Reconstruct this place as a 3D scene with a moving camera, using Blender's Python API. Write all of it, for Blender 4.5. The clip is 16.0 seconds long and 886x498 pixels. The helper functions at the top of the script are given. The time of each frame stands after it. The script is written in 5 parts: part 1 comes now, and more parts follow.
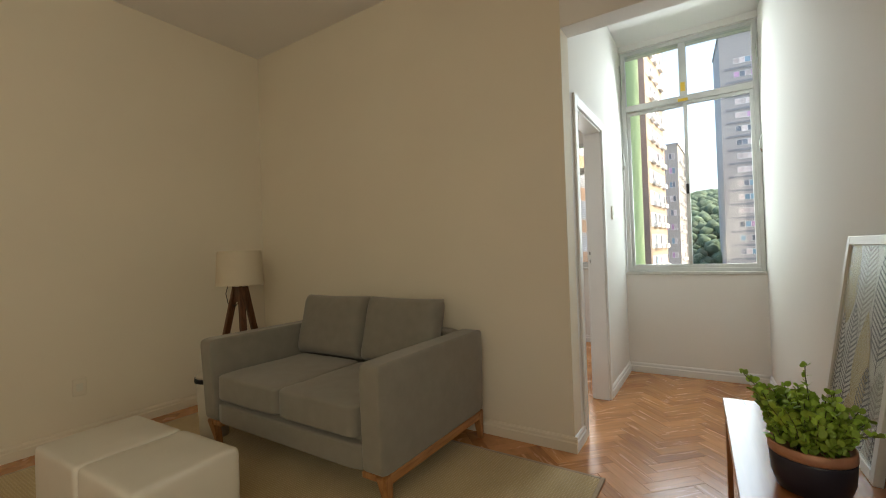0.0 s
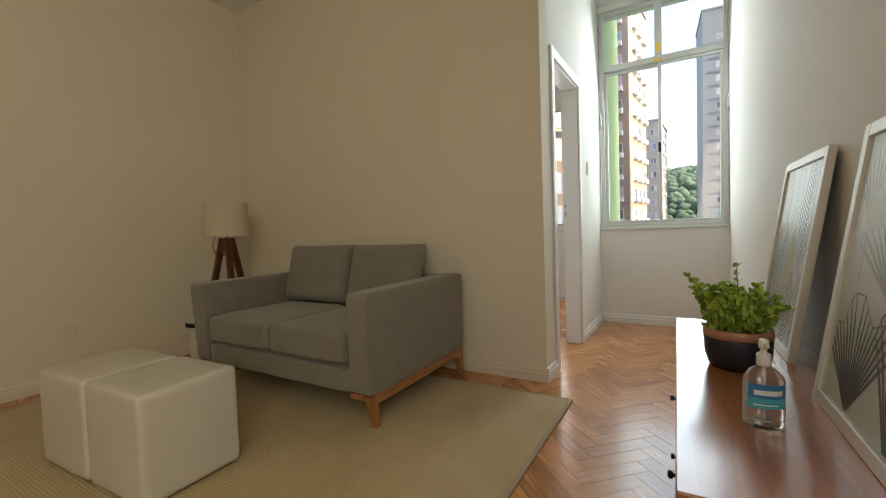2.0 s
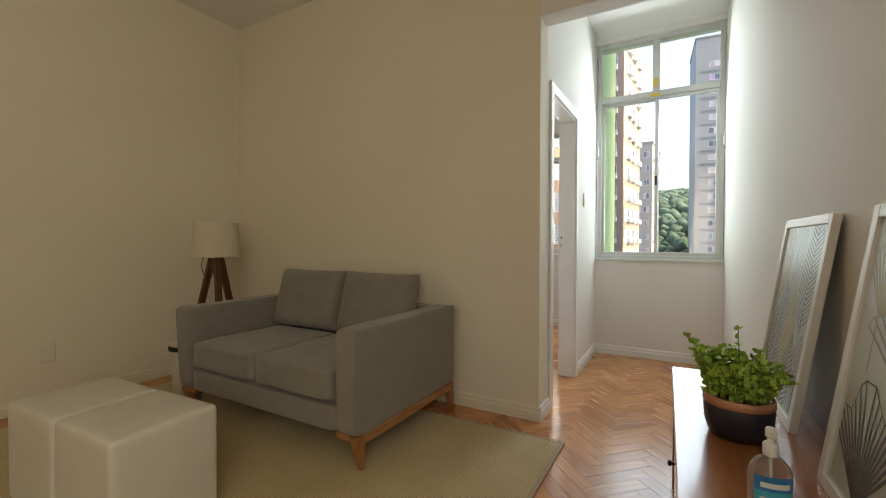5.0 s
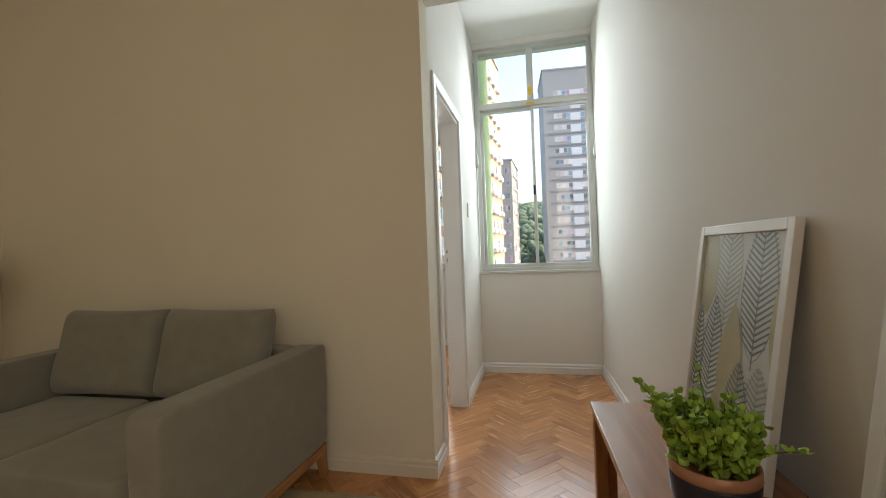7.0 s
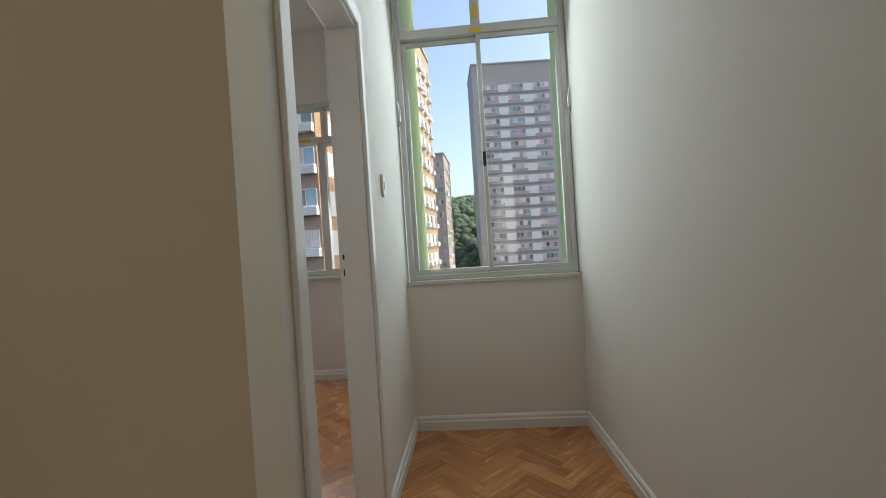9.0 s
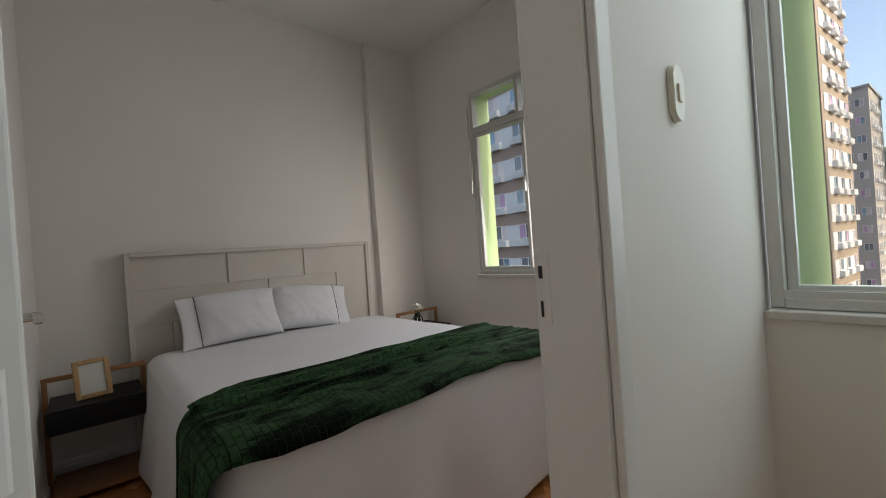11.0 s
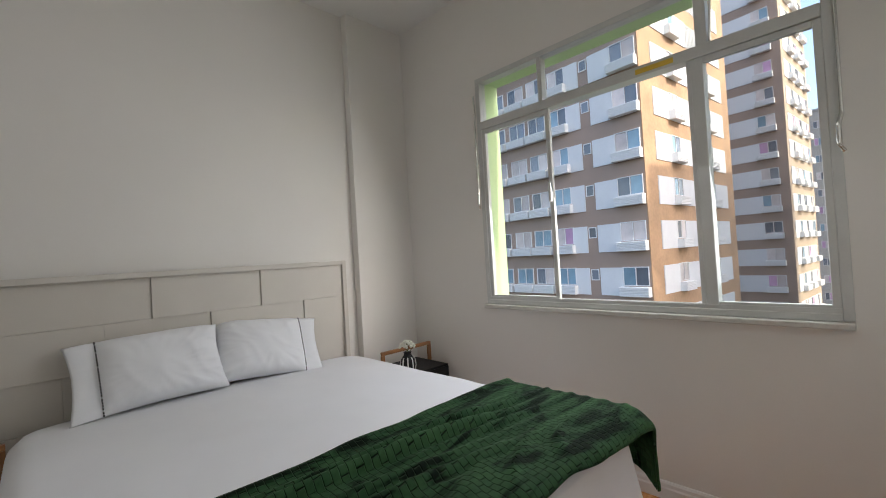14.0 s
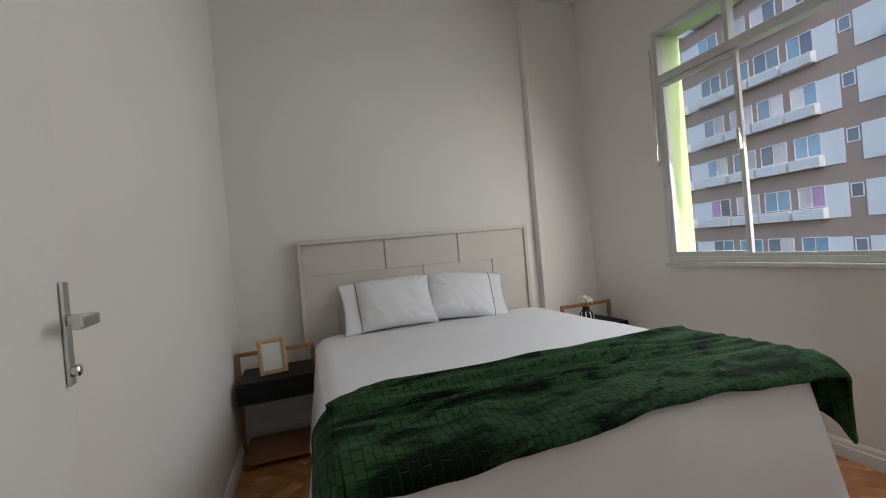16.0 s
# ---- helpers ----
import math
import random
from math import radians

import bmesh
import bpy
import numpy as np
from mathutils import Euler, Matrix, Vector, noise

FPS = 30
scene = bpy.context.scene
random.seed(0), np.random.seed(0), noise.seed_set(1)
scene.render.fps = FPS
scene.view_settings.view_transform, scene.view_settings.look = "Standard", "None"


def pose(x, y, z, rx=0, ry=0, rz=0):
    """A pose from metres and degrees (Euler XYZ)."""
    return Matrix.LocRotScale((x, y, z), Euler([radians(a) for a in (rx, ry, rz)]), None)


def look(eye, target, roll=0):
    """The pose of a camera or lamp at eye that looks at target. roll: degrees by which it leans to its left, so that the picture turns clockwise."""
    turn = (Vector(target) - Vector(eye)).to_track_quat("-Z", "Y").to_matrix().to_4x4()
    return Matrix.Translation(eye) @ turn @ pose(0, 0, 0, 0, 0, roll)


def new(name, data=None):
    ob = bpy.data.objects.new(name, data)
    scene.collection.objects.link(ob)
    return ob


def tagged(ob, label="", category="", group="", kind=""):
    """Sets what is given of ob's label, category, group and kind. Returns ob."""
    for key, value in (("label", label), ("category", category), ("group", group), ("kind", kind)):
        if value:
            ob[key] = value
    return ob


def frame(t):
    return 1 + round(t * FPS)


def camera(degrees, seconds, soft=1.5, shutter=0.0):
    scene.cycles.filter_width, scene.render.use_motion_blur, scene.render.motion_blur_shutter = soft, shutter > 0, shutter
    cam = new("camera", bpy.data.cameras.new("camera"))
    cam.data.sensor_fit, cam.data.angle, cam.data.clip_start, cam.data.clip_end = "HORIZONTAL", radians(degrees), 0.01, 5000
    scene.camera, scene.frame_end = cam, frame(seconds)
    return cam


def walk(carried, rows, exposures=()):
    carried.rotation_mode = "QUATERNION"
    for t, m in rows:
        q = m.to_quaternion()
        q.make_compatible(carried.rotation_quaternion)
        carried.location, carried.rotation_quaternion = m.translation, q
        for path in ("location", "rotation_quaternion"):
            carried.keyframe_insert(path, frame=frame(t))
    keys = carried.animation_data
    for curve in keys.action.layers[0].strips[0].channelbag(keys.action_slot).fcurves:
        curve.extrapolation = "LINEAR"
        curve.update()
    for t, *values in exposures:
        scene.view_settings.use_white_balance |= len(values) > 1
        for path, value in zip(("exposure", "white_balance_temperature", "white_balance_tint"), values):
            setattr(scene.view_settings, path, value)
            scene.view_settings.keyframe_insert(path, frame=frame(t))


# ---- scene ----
cam = camera(93.1, 16.0, soft=1.0)
PATH = [
    (0, (0.721, -2.474, 1.187), (-0.363, -0.793, 1.21), -1.9),
    (0.5, (0.74, -2.53, 1.122), (-0.333, -0.842, 1.137), -2.1),
    (1, (0.757, -2.562, 1.071), (-0.292, -0.859, 1.063), -2.4),
    (1.5, (0.771, -2.574, 1.032), (-0.257, -0.86, 0.981), -2.4),
    (2, (0.797, -2.584, 0.993), (-0.223, -0.866, 0.901), -2.0),
    (2.5, (0.801, -2.576, 0.938), (-0.207, -0.856, 0.773), -1.5),
    (3, (0.805, -2.565, 0.908), (-0.188, -0.852, 0.631), -0.7),
    (3.5, (0.785, -2.553, 0.987), (-0.205, -0.837, 0.711), -0.4),
    (4, (0.768, -2.557, 1.045), (-0.223, -0.829, 0.86), -0.4),
    (4.2, (0.77, -2.558, 1.068), (-0.226, -0.829, 0.934), -0.4),
    (6.3, (0.699, -2.412, 1.129), (-0.235, -0.643, 1.159), -1.2),
    (6.5, (0.661, -2.328, 1.129), (-0.152, -0.501, 1.157), -1.5),
    (7, (0.557, -2.084, 1.145), (0.113, -0.134, 1.164), -2.1),
    (7.5, (0.498, -1.789, 1.138), (0.242, 0.195, 1.152), -2.8),
    (8, (0.446, -1.488, 1.142), (0.398, 0.511, 1.142), -3.5),
    (8.2, (0.425, -1.333, 1.153), (0.449, 0.667, 1.139), -3.5),
    (10.3, (0.428, 0.091, 1.19), (-0.538, 1.842, 1.198), -3.7),
    (10.4, (0.407, 0.149, 1.192), (-0.651, 1.846, 1.206), -3.7),
    (10.5, (0.41, 0.187, 1.195), (-0.772, 1.8, 1.215), -3.9),
    (11, (0.334, 0.365, 1.206), (-1.178, 1.673, 1.201), -4.1),
    (11.5, (0.18, 0.493, 1.221), (-1.403, 1.714, 1.157), -4.1),
    (12, (0.036, 0.589, 1.205), (-1.57, 1.776, 1.107), -4.1),
    (12.5, (-0.078, 0.67, 1.211), (-1.708, 1.846, 1.092), -4.1),
    (13, (-0.213, 0.74, 1.269), (-1.753, 2.019, 1.140), -3.9),
    (13.5, (-0.322, 0.754, 1.341), (-1.781, 2.121, 1.321), -3.5),
    (14, (-0.341, 0.743, 1.31), (-1.772, 2.139, 1.342), -3.4),
    (14.5, (-0.301, 0.713, 1.253), (-1.725, 2.117, 1.29), -3.6),
    (15, (-0.194, 0.698, 1.237), (-1.765, 1.936, 1.249), -4.4),
    (15.5, (-0.124, 0.648, 1.202), (-1.857, 1.646, 1.189), -4.8),
    (16, (0.012, 0.605, 1.193), (-1.883, 1.244, 1.182), -5.0),
]
EXPOSURES = [(0, 2.12, 6850, 10), (4.2, 2.12, 6850, 10), (7.0, 2.0, 6800, 11), (8.2, 1.68, 6700, 11), (10.3, 0.78, 6700, 11), (11.0, 1.04, 6800, 12), (11.8, 1.66, 6700, 11), (12.5, 1.75, 6650, 11), (13.5, 1.64, 6500, 11), (14.7, 1.64, 6500, 11), (16.0, 1.52, 6500, 11)]
walk(cam, [(t, look(eye, target, roll)) for t, eye, target, roll in PATH], EXPOSURES)

# ---- world, sun and exposure ----
SUN_DIR = Vector((0.76, 0.05, 0.64)).normalized()
world = bpy.data.worlds.new("sky_world")
scene.world = world
world.use_nodes = True
wn = world.node_tree.nodes
sky = wn.new("ShaderNodeTexSky")
sky.sky_type = "NISHITA"
sky.sun_disc = False
sky.sun_elevation = math.asin(SUN_DIR.z)
sky.sun_rotation = math.atan2(SUN_DIR.x, SUN_DIR.y)
sky.air_density = 1.0
sky.dust_density = 3.5
wn["Background"].inputs["Strength"].default_value = 0.15
world.node_tree.links.new(sky.outputs[0], wn["Background"].inputs["Color"])
sun = new("sun", bpy.data.lights.new("sun", "SUN"))
sun.data.energy = 1.4
sun.data.angle = radians(0.6)
sun.data.color = (1.0, 0.90, 0.74)
sun.matrix_world = look(SUN_DIR * 80, (0, 0, 0))



def window_light(name, x0, x1, z0, z1, y, watts, colour, facing=-1, down=-0.45):
    """A lamp in a window's opening that stands in for the sky's light."""
    d = bpy.data.lights.new(name, "AREA")
    d.shape, d.size, d.size_y, d.energy, d.color = "RECTANGLE", x1 - x0, z1 - z0, watts, colour
    ob = new(name, d)
    c = Vector(((x0 + x1) / 2, y, (z0 + z1) / 2))
    ob.matrix_world = look(c, c + Vector((0, facing, down)))
    return ob


window_light("passage_skylight", 0.10, 1.00, 1.0, 3.03, 2.09, 6.0, (0.80, 0.93, 1.0))
window_light("bedroom_skylight", -2.2, -0.45, 1.0, 2.5, 2.985, 6.3, (0.975, 0.98, 0.985))
# Warm fill lamp added out of view to brighten the living room.
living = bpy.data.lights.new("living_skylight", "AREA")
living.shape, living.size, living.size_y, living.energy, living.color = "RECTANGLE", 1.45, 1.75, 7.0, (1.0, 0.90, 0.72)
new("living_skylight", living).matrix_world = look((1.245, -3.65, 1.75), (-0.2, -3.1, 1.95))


# ---- small builders ----


def shape(bm, name):
    me = bpy.data.meshes.new(name)
    bm.to_mesh(me)
    bm.free()
    return me


def part(name, bm, material, parent=None, label="", smooth=False):
    me = bm if isinstance(bm, bpy.types.Mesh) else shape(bm, name)
    if not me.materials:
        me.materials.append(material)
    if smooth:
        me.polygons.foreach_set("use_smooth", [True] * len(me.polygons))
    ob = new(name, me)
    ob.parent = parent
    if label:
        ob["label"] = label
    return ob


def thing(name, m, label, category, group="", kind=""):
    ob = new(name)
    ob.empty_display_size = 0.1
    ob.matrix_world = m
    return tagged(ob, label, category, group, kind)


def boxes(*specs, bevel=0.0, seg=2):
    """Boxes given by their two corners, in one bmesh."""
    bm = bmesh.new()
    for a in specs:
        x0, y0, z0, x1, y1, z1 = a
        r = bmesh.ops.create_cube(bm, size=1)
        bmesh.ops.transform(bm, matrix=Matrix.Translation(((x0 + x1) / 2, (y0 + y1) / 2, (z0 + z1) / 2)) @ Matrix.Diagonal((x1 - x0, y1 - y0, z1 - z0, 1)), verts=r["verts"])
    if bevel:
        bmesh.ops.bevel(bm, geom=bm.edges[:], offset=bevel, segments=seg, affect="EDGES", profile=0.5)
    return bm


def lathe(profile, seg=32, centre=(0, 0)):
    """A turned shape from (radius, height) pairs."""
    bm = bmesh.new()
    rings = []
    for r, z in profile:
        rings.append([bm.verts.new((centre[0] + r * math.cos(2 * math.pi * k / seg), centre[1] + r * math.sin(2 * math.pi * k / seg), z)) for k in range(seg)])
    for a, b in zip(rings, rings[1:]):
        for k in range(seg):
            bm.faces.new((a[k], a[(k + 1) % seg], b[(k + 1) % seg], b[k]))
    bm.faces.new(rings[0][::-1])
    bm.faces.new(rings[-1])
    return bm


def beam(p, q, w0, w1=None, depth=None, bevel=0.0):
    """A square bar from p to q, w0 wide at p and w1 at q."""
    p, q = Vector(p), Vector(q)
    w1 = w0 if w1 is None else w1
    bm = bmesh.new()
    d = (q - p).normalized()
    up = Vector((0, 0, 1)) if abs(d.z) < 0.9 else Vector((0, 1, 0))
    a = d.cross(up).normalized()
    b = a.cross(d).normalized()
    rings = []
    for c, w in ((p, w0), (q, w1)):
        dd = w if depth is None else depth
        rings.append([bm.verts.new(c + a * sx * w / 2 + b * sy * dd / 2) for sx, sy in ((-1, -1), (1, -1), (1, 1), (-1, 1))])
    for k in range(4):
        bm.faces.new((rings[0][k], rings[0][(k + 1) % 4], rings[1][(k + 1) % 4], rings[1][k]))
    bm.faces.new(rings[0][::-1])
    bm.faces.new(rings[1])
    bmesh.ops.recalc_face_normals(bm, faces=bm.faces[:])
    if bevel:
        bmesh.ops.bevel(bm, geom=bm.edges[:], offset=bevel, segments=2, affect="EDGES")
    return bm


def tube(points, r, seg=8):
    """A round bar along points."""
    bm = bmesh.new()
    rings = []
    pts = [Vector(p) for p in points]
    for i, p in enumerate(pts):
        d = (pts[min(i + 1, len(pts) - 1)] - pts[max(i - 1, 0)]).normalized()
        up = Vector((0, 0, 1)) if abs(d.z) < 0.9 else Vector((1, 0, 0))
        a = d.cross(up).normalized()
        b = a.cross(d)
        rings.append([bm.verts.new(p + r * (a * math.cos(2 * math.pi * k / seg) + b * math.sin(2 * math.pi * k / seg))) for k in range(seg)])
    for a, b in zip(rings, rings[1:]):
        for k in range(seg):
            bm.faces.new((a[k], a[(k + 1) % seg], b[(k + 1) % seg], b[k]))
    bm.faces.new(rings[0][::-1])
    bm.faces.new(rings[-1])
    bmesh.ops.recalc_face_normals(bm, faces=bm.faces[:])
    return bm


def cushion(lx, ly, lz, power=5.0, crown=0.0, n=20, wrinkle=0.0, seed=0.0):
    """A soft rounded block centred on x and y, standing on z = 0."""
    bm = bmesh.new()
    bmesh.ops.create_cube(bm, size=2)
    bmesh.ops.subdivide_edges(bm, edges=bm.edges[:], cuts=n, use_grid_fill=True)
    for v in bm.verts:
        x, y, z = v.co
        k = (abs(x) ** power + abs(y) ** power + abs(z) ** power) ** (1 / power)
        x, y, z = x / k, y / k, z / k
        z *= 1 + crown * (1 - x * x) * (1 - y * y)
        p = Vector((x * lx / 2, y * ly / 2, (z + 1) * lz / 2))
        if wrinkle:
            p += Vector((0, 0, 1)) * wrinkle * noise.fractal(p * 5 + Vector((seed, seed, 0)), 1, 2, 3) + wrinkle * 0.5 * noise.noise_vector(p * 9 + Vector((seed, 0, 0)))
        v.co = p
    return bm


# ---- materials ----


def material(name):
    m = bpy.data.materials.new(name)
    m.use_nodes = True
    return m, m.node_tree.nodes, m.node_tree.links, m.node_tree.nodes["Principled BSDF"]


def surface(name, colour, rough=0.5, metal=0.0, spread=0.08, scale=6.0, fine=180.0, bump=0.1, stretch=(1, 1, 1), per_object=0.0, per_island=0.0, spec=0.5, sheen=0.0, dist=0.002):
    """A two-scale procedural surface: broad stains, fine grain and relief."""
    m, n, l, p = material(name)
    tc = n.new("ShaderNodeTexCoord")
    mp = n.new("ShaderNodeMapping")
    mp.inputs["Scale"].default_value = stretch
    l.new(tc.outputs["Object"], mp.inputs["Vector"])
    a = n.new("ShaderNodeTexNoise")
    a.inputs["Scale"].default_value = scale
    a.inputs["Detail"].default_value = 6
    b = n.new("ShaderNodeTexNoise")
    b.inputs["Scale"].default_value = fine
    b.inputs["Detail"].default_value = 3
    l.new(mp.outputs[0], a.inputs["Vector"])
    l.new(mp.outputs[0], b.inputs["Vector"])
    mix = n.new("ShaderNodeMath")
    mix.operation = "MULTIPLY_ADD"
    l.new(b.outputs["Fac"], mix.inputs[0])
    mix.inputs[1].default_value = 0.4
    l.new(a.outputs["Fac"], mix.inputs[2])
    val = mix.outputs[0]
    if per_object or per_island:
        if per_object:
            src = n.new("ShaderNodeObjectInfo").outputs["Random"]
        else:
            src = n.new("ShaderNodeNewGeometry").outputs["Random Per Island"]
        add = n.new("ShaderNodeMath")
        add.operation = "MULTIPLY_ADD"
        l.new(src, add.inputs[0])
        add.inputs[1].default_value = per_object or per_island
        l.new(val, add.inputs[2])
        val = add.outputs[0]
    ramp = n.new("ShaderNodeMapRange")
    top = 1.0 + (per_object or per_island)
    ramp.inputs["From Min"].default_value = 0.35
    ramp.inputs["From Max"].default_value = top
    ramp.inputs["To Min"].default_value = 1 - spread
    ramp.inputs["To Max"].default_value = 1 + spread
    l.new(val, ramp.inputs["Value"])
    mul = n.new("ShaderNodeVectorMath")
    mul.operation = "SCALE"
    mul.inputs[0].default_value = colour
    l.new(ramp.outputs[0], mul.inputs["Scale"])
    l.new(mul.outputs[0], p.inputs["Base Color"])
    rr = n.new("ShaderNodeMapRange")
    rr.inputs["To Min"].default_value = max(0.02, rough * 0.85)
    rr.inputs["To Max"].default_value = min(1.0, rough * 1.15)
    l.new(a.outputs["Fac"], rr.inputs["Value"])
    l.new(rr.outputs[0], p.inputs["Roughness"])
    p.inputs["Metallic"].default_value = metal
    p.inputs["Specular IOR Level"].default_value = spec
    if sheen:
        p.inputs["Sheen Weight"].default_value = sheen
    if bump:
        bp = n.new("ShaderNodeBump")
        bp.inputs["Strength"].default_value = bump
        bp.inputs["Distance"].default_value = dist
        l.new(val if not (per_object or per_island) else mix.outputs[0], bp.inputs["Height"])
        l.new(bp.outputs[0], p.inputs["Normal"])
    return m


def wood(name, dark, light, rough=0.4, grain=(30, 3, 30), per_object=0.0, per_island=0.0, coat=0.0):
    """Timber with long grain along the object's y axis, unless grain says otherwise."""
    m, n, l, p = material(name)
    tc = n.new("ShaderNodeTexCoord")
    mp = n.new("ShaderNodeMapping")
    mp.inputs["Scale"].default_value = grain
    l.new(tc.outputs["Object"], mp.inputs["Vector"])
    a = n.new("ShaderNodeTexNoise")
    a.inputs["Scale"].default_value = 1.0
    a.inputs["Detail"].default_value = 8
    a.inputs["Distortion"].default_value = 0.6
    l.new(mp.outputs[0], a.inputs["Vector"])
    val = a.outputs["Fac"]
    if per_object or per_island:
        src = n.new("ShaderNodeObjectInfo").outputs["Random"] if per_object else n.new("ShaderNodeNewGeometry").outputs["Random Per Island"]
        sh = n.new("ShaderNodeVectorMath")
        sh.operation = "ADD"
        cm = n.new("ShaderNodeCombineXYZ")
        big = n.new("ShaderNodeMath")
        big.operation = "MULTIPLY"
        big.inputs[1].default_value = 37.0
        l.new(src, big.inputs[0])
        l.new(big.outputs[0], cm.inputs[0])
        l.new(big.outputs[0], cm.inputs[2])
        l.new(mp.outputs[0], sh.inputs[0])
        l.new(cm.outputs[0], sh.inputs[1])
        l.new(sh.outputs[0], a.inputs["Vector"])
        add = n.new("ShaderNodeMath")
        add.operation = "MULTIPLY_ADD"
        l.new(src, add.inputs[0])
        add.inputs[1].default_value = per_object or per_island
        l.new(val, add.inputs[2])
        val = add.outputs[0]
    ramp = n.new("ShaderNodeValToRGB")
    ramp.color_ramp.elements[0].position = 0.3
    ramp.color_ramp.elements[0].color = (*dark, 1)
    ramp.color_ramp.elements[1].position = 0.75 + (per_object or per_island) * 0.6
    ramp.color_ramp.elements[1].color = (*light, 1)
    l.new(val, ramp.inputs[0])
    l.new(ramp.outputs[0], p.inputs["Base Color"])
    p.inputs["Roughness"].default_value = rough
    rr = n.new("ShaderNodeMapRange")
    rr.inputs["To Min"].default_value = rough * 0.75
    rr.inputs["To Max"].default_value = rough * 1.3
    l.new(a.outputs["Fac"], rr.inputs["Value"])
    l.new(rr.outputs[0], p.inputs["Roughness"])
    p.inputs["Coat Weight"].default_value = coat
    p.inputs["Coat Roughness"].default_value = 0.15
    bp = n.new("ShaderNodeBump")
    bp.inputs["Strength"].default_value = 0.08
    bp.inputs["Distance"].default_value = 0.001
    l.new(a.outputs["Fac"], bp.inputs["Height"])
    l.new(bp.outputs[0], p.inputs["Normal"])
    return m


def woven(name, c0, c1, size, rough=0.9, bump=0.5, tall=0.003):
    """A coarse basket weave: two crossed waves and yarn noise."""
    m, n, l, p = material(name)
    tc = n.new("ShaderNodeTexCoord")
    w = []
    for axis in ("X", "Y"):
        t = n.new("ShaderNodeTexWave")
        t.bands_direction = axis
        t.inputs["Scale"].default_value = size
        t.inputs["Distortion"].default_value = 1.5
        t.inputs["Detail"].default_value = 2
        t.inputs["Detail Scale"].default_value = 3
        l.new(tc.outputs["Object"], t.inputs["Vector"])
        w.append(t)
    mul = n.new("ShaderNodeMath")
    mul.operation = "MULTIPLY"
    l.new(w[0].outputs["Fac"], mul.inputs[0])
    l.new(w[1].outputs["Fac"], mul.inputs[1])
    ns = n.new("ShaderNodeTexNoise")
    ns.inputs["Scale"].default_value = 3
    ns.inputs["Detail"].default_value = 8
    l.new(tc.outputs["Object"], ns.inputs["Vector"])
    av = n.new("ShaderNodeMath")
    av.operation = "MULTIPLY_ADD"
    av.inputs[1].default_value = 0.6
    l.new(mul.outputs[0], av.inputs[0])
    l.new(ns.outputs["Fac"], av.inputs[2])
    ramp = n.new("ShaderNodeValToRGB")
    ramp.color_ramp.elements[0].position = 0.3
    ramp.color_ramp.elements[0].color = (*c0, 1)
    ramp.color_ramp.elements[1].position = 1.0
    ramp.color_ramp.elements[1].color = (*c1, 1)
    l.new(av.outputs[0], ramp.inputs[0])
    l.new(ramp.outputs[0], p.inputs["Base Color"])
    p.inputs["Roughness"].default_value = rough
    p.inputs["Sheen Weight"].default_value = 0.2
    bp = n.new("ShaderNodeBump")
    bp.inputs["Strength"].default_value = bump
    bp.inputs["Distance"].default_value = tall
    l.new(mul.outputs[0], bp.inputs["Height"])
    l.new(bp.outputs[0], p.inputs["Normal"])
    return m


def thin_glass(name, tint=(0.97, 0.985, 0.98), rough=0.02, gloss=0.70):
    """A thin pane: clear straight through, with a mirror gloss by Fresnel."""
    m, n, l, p = material(name)
    n.remove(p)
    out = n["Material Output"]
    tr = n.new("ShaderNodeBsdfTransparent")
    tr.inputs[0].default_value = (*tint, 1)
    gl = n.new("ShaderNodeBsdfGlossy")
    gl.inputs["Roughness"].default_value = rough
    lw = n.new("ShaderNodeLayerWeight")
    lw.inputs[0].default_value = 0.5
    pw = n.new("ShaderNodeMath")
    pw.operation = "POWER"
    pw.inputs[1].default_value = 5.5
    l.new(lw.outputs["Facing"], pw.inputs[0])
    fr = n.new("ShaderNodeMath")
    fr.operation = "MULTIPLY_ADD"
    fr.inputs[1].default_value = gloss
    fr.inputs[2].default_value = 0.03
    l.new(pw.outputs[0], fr.inputs[0])
    mx = n.new("ShaderNodeMixShader")
    l.new(fr.outputs[0], mx.inputs[0])
    l.new(tr.outputs[0], mx.inputs[1])
    l.new(gl.outputs[0], mx.inputs[2])
    l.new(mx.outputs[0], out.inputs[0])
    return m


WALL = surface("wall_paint", (0.80, 0.775, 0.735), rough=0.7, spread=0.03, scale=1.6, fine=220, bump=0.05)
# Copy of the wall paint with the living room's warm light in its colour.
WALL_WARM_LIT = surface("warm_lit_wall_paint", (0.78, 0.712, 0.58), rough=0.7, spread=0.04, scale=1.3, fine=220, bump=0.05)
CEIL = surface("ceiling_paint", (0.80, 0.785, 0.76), rough=0.8, spread=0.03, scale=1.2, fine=200, bump=0.05)
TRIM = surface("white_gloss_paint", (0.80, 0.79, 0.77), rough=0.35, spread=0.03, scale=4, fine=90, bump=0.06)
# Gloss paint copy, yellowed in colour for the same warm light.
TRIM_WARM_LIT = surface("warm_lit_gloss_paint", (0.76, 0.69, 0.56), rough=0.45, spread=0.03, scale=4, fine=90, bump=0.06)
GREEN_WALL = surface("green_facade_paint", (0.52, 0.67, 0.37), rough=0.8, spread=0.08, scale=2, fine=60, bump=0.2)
ALU = surface("grey_painted_steel", (0.60, 0.605, 0.585), rough=0.4, metal=0.15, spread=0.08, scale=8, fine=120, bump=0.05)
CHROME = surface("worn_chrome", (0.62, 0.62, 0.60), rough=0.25, metal=1.0, spread=0.1, scale=30, fine=200, bump=0.03)
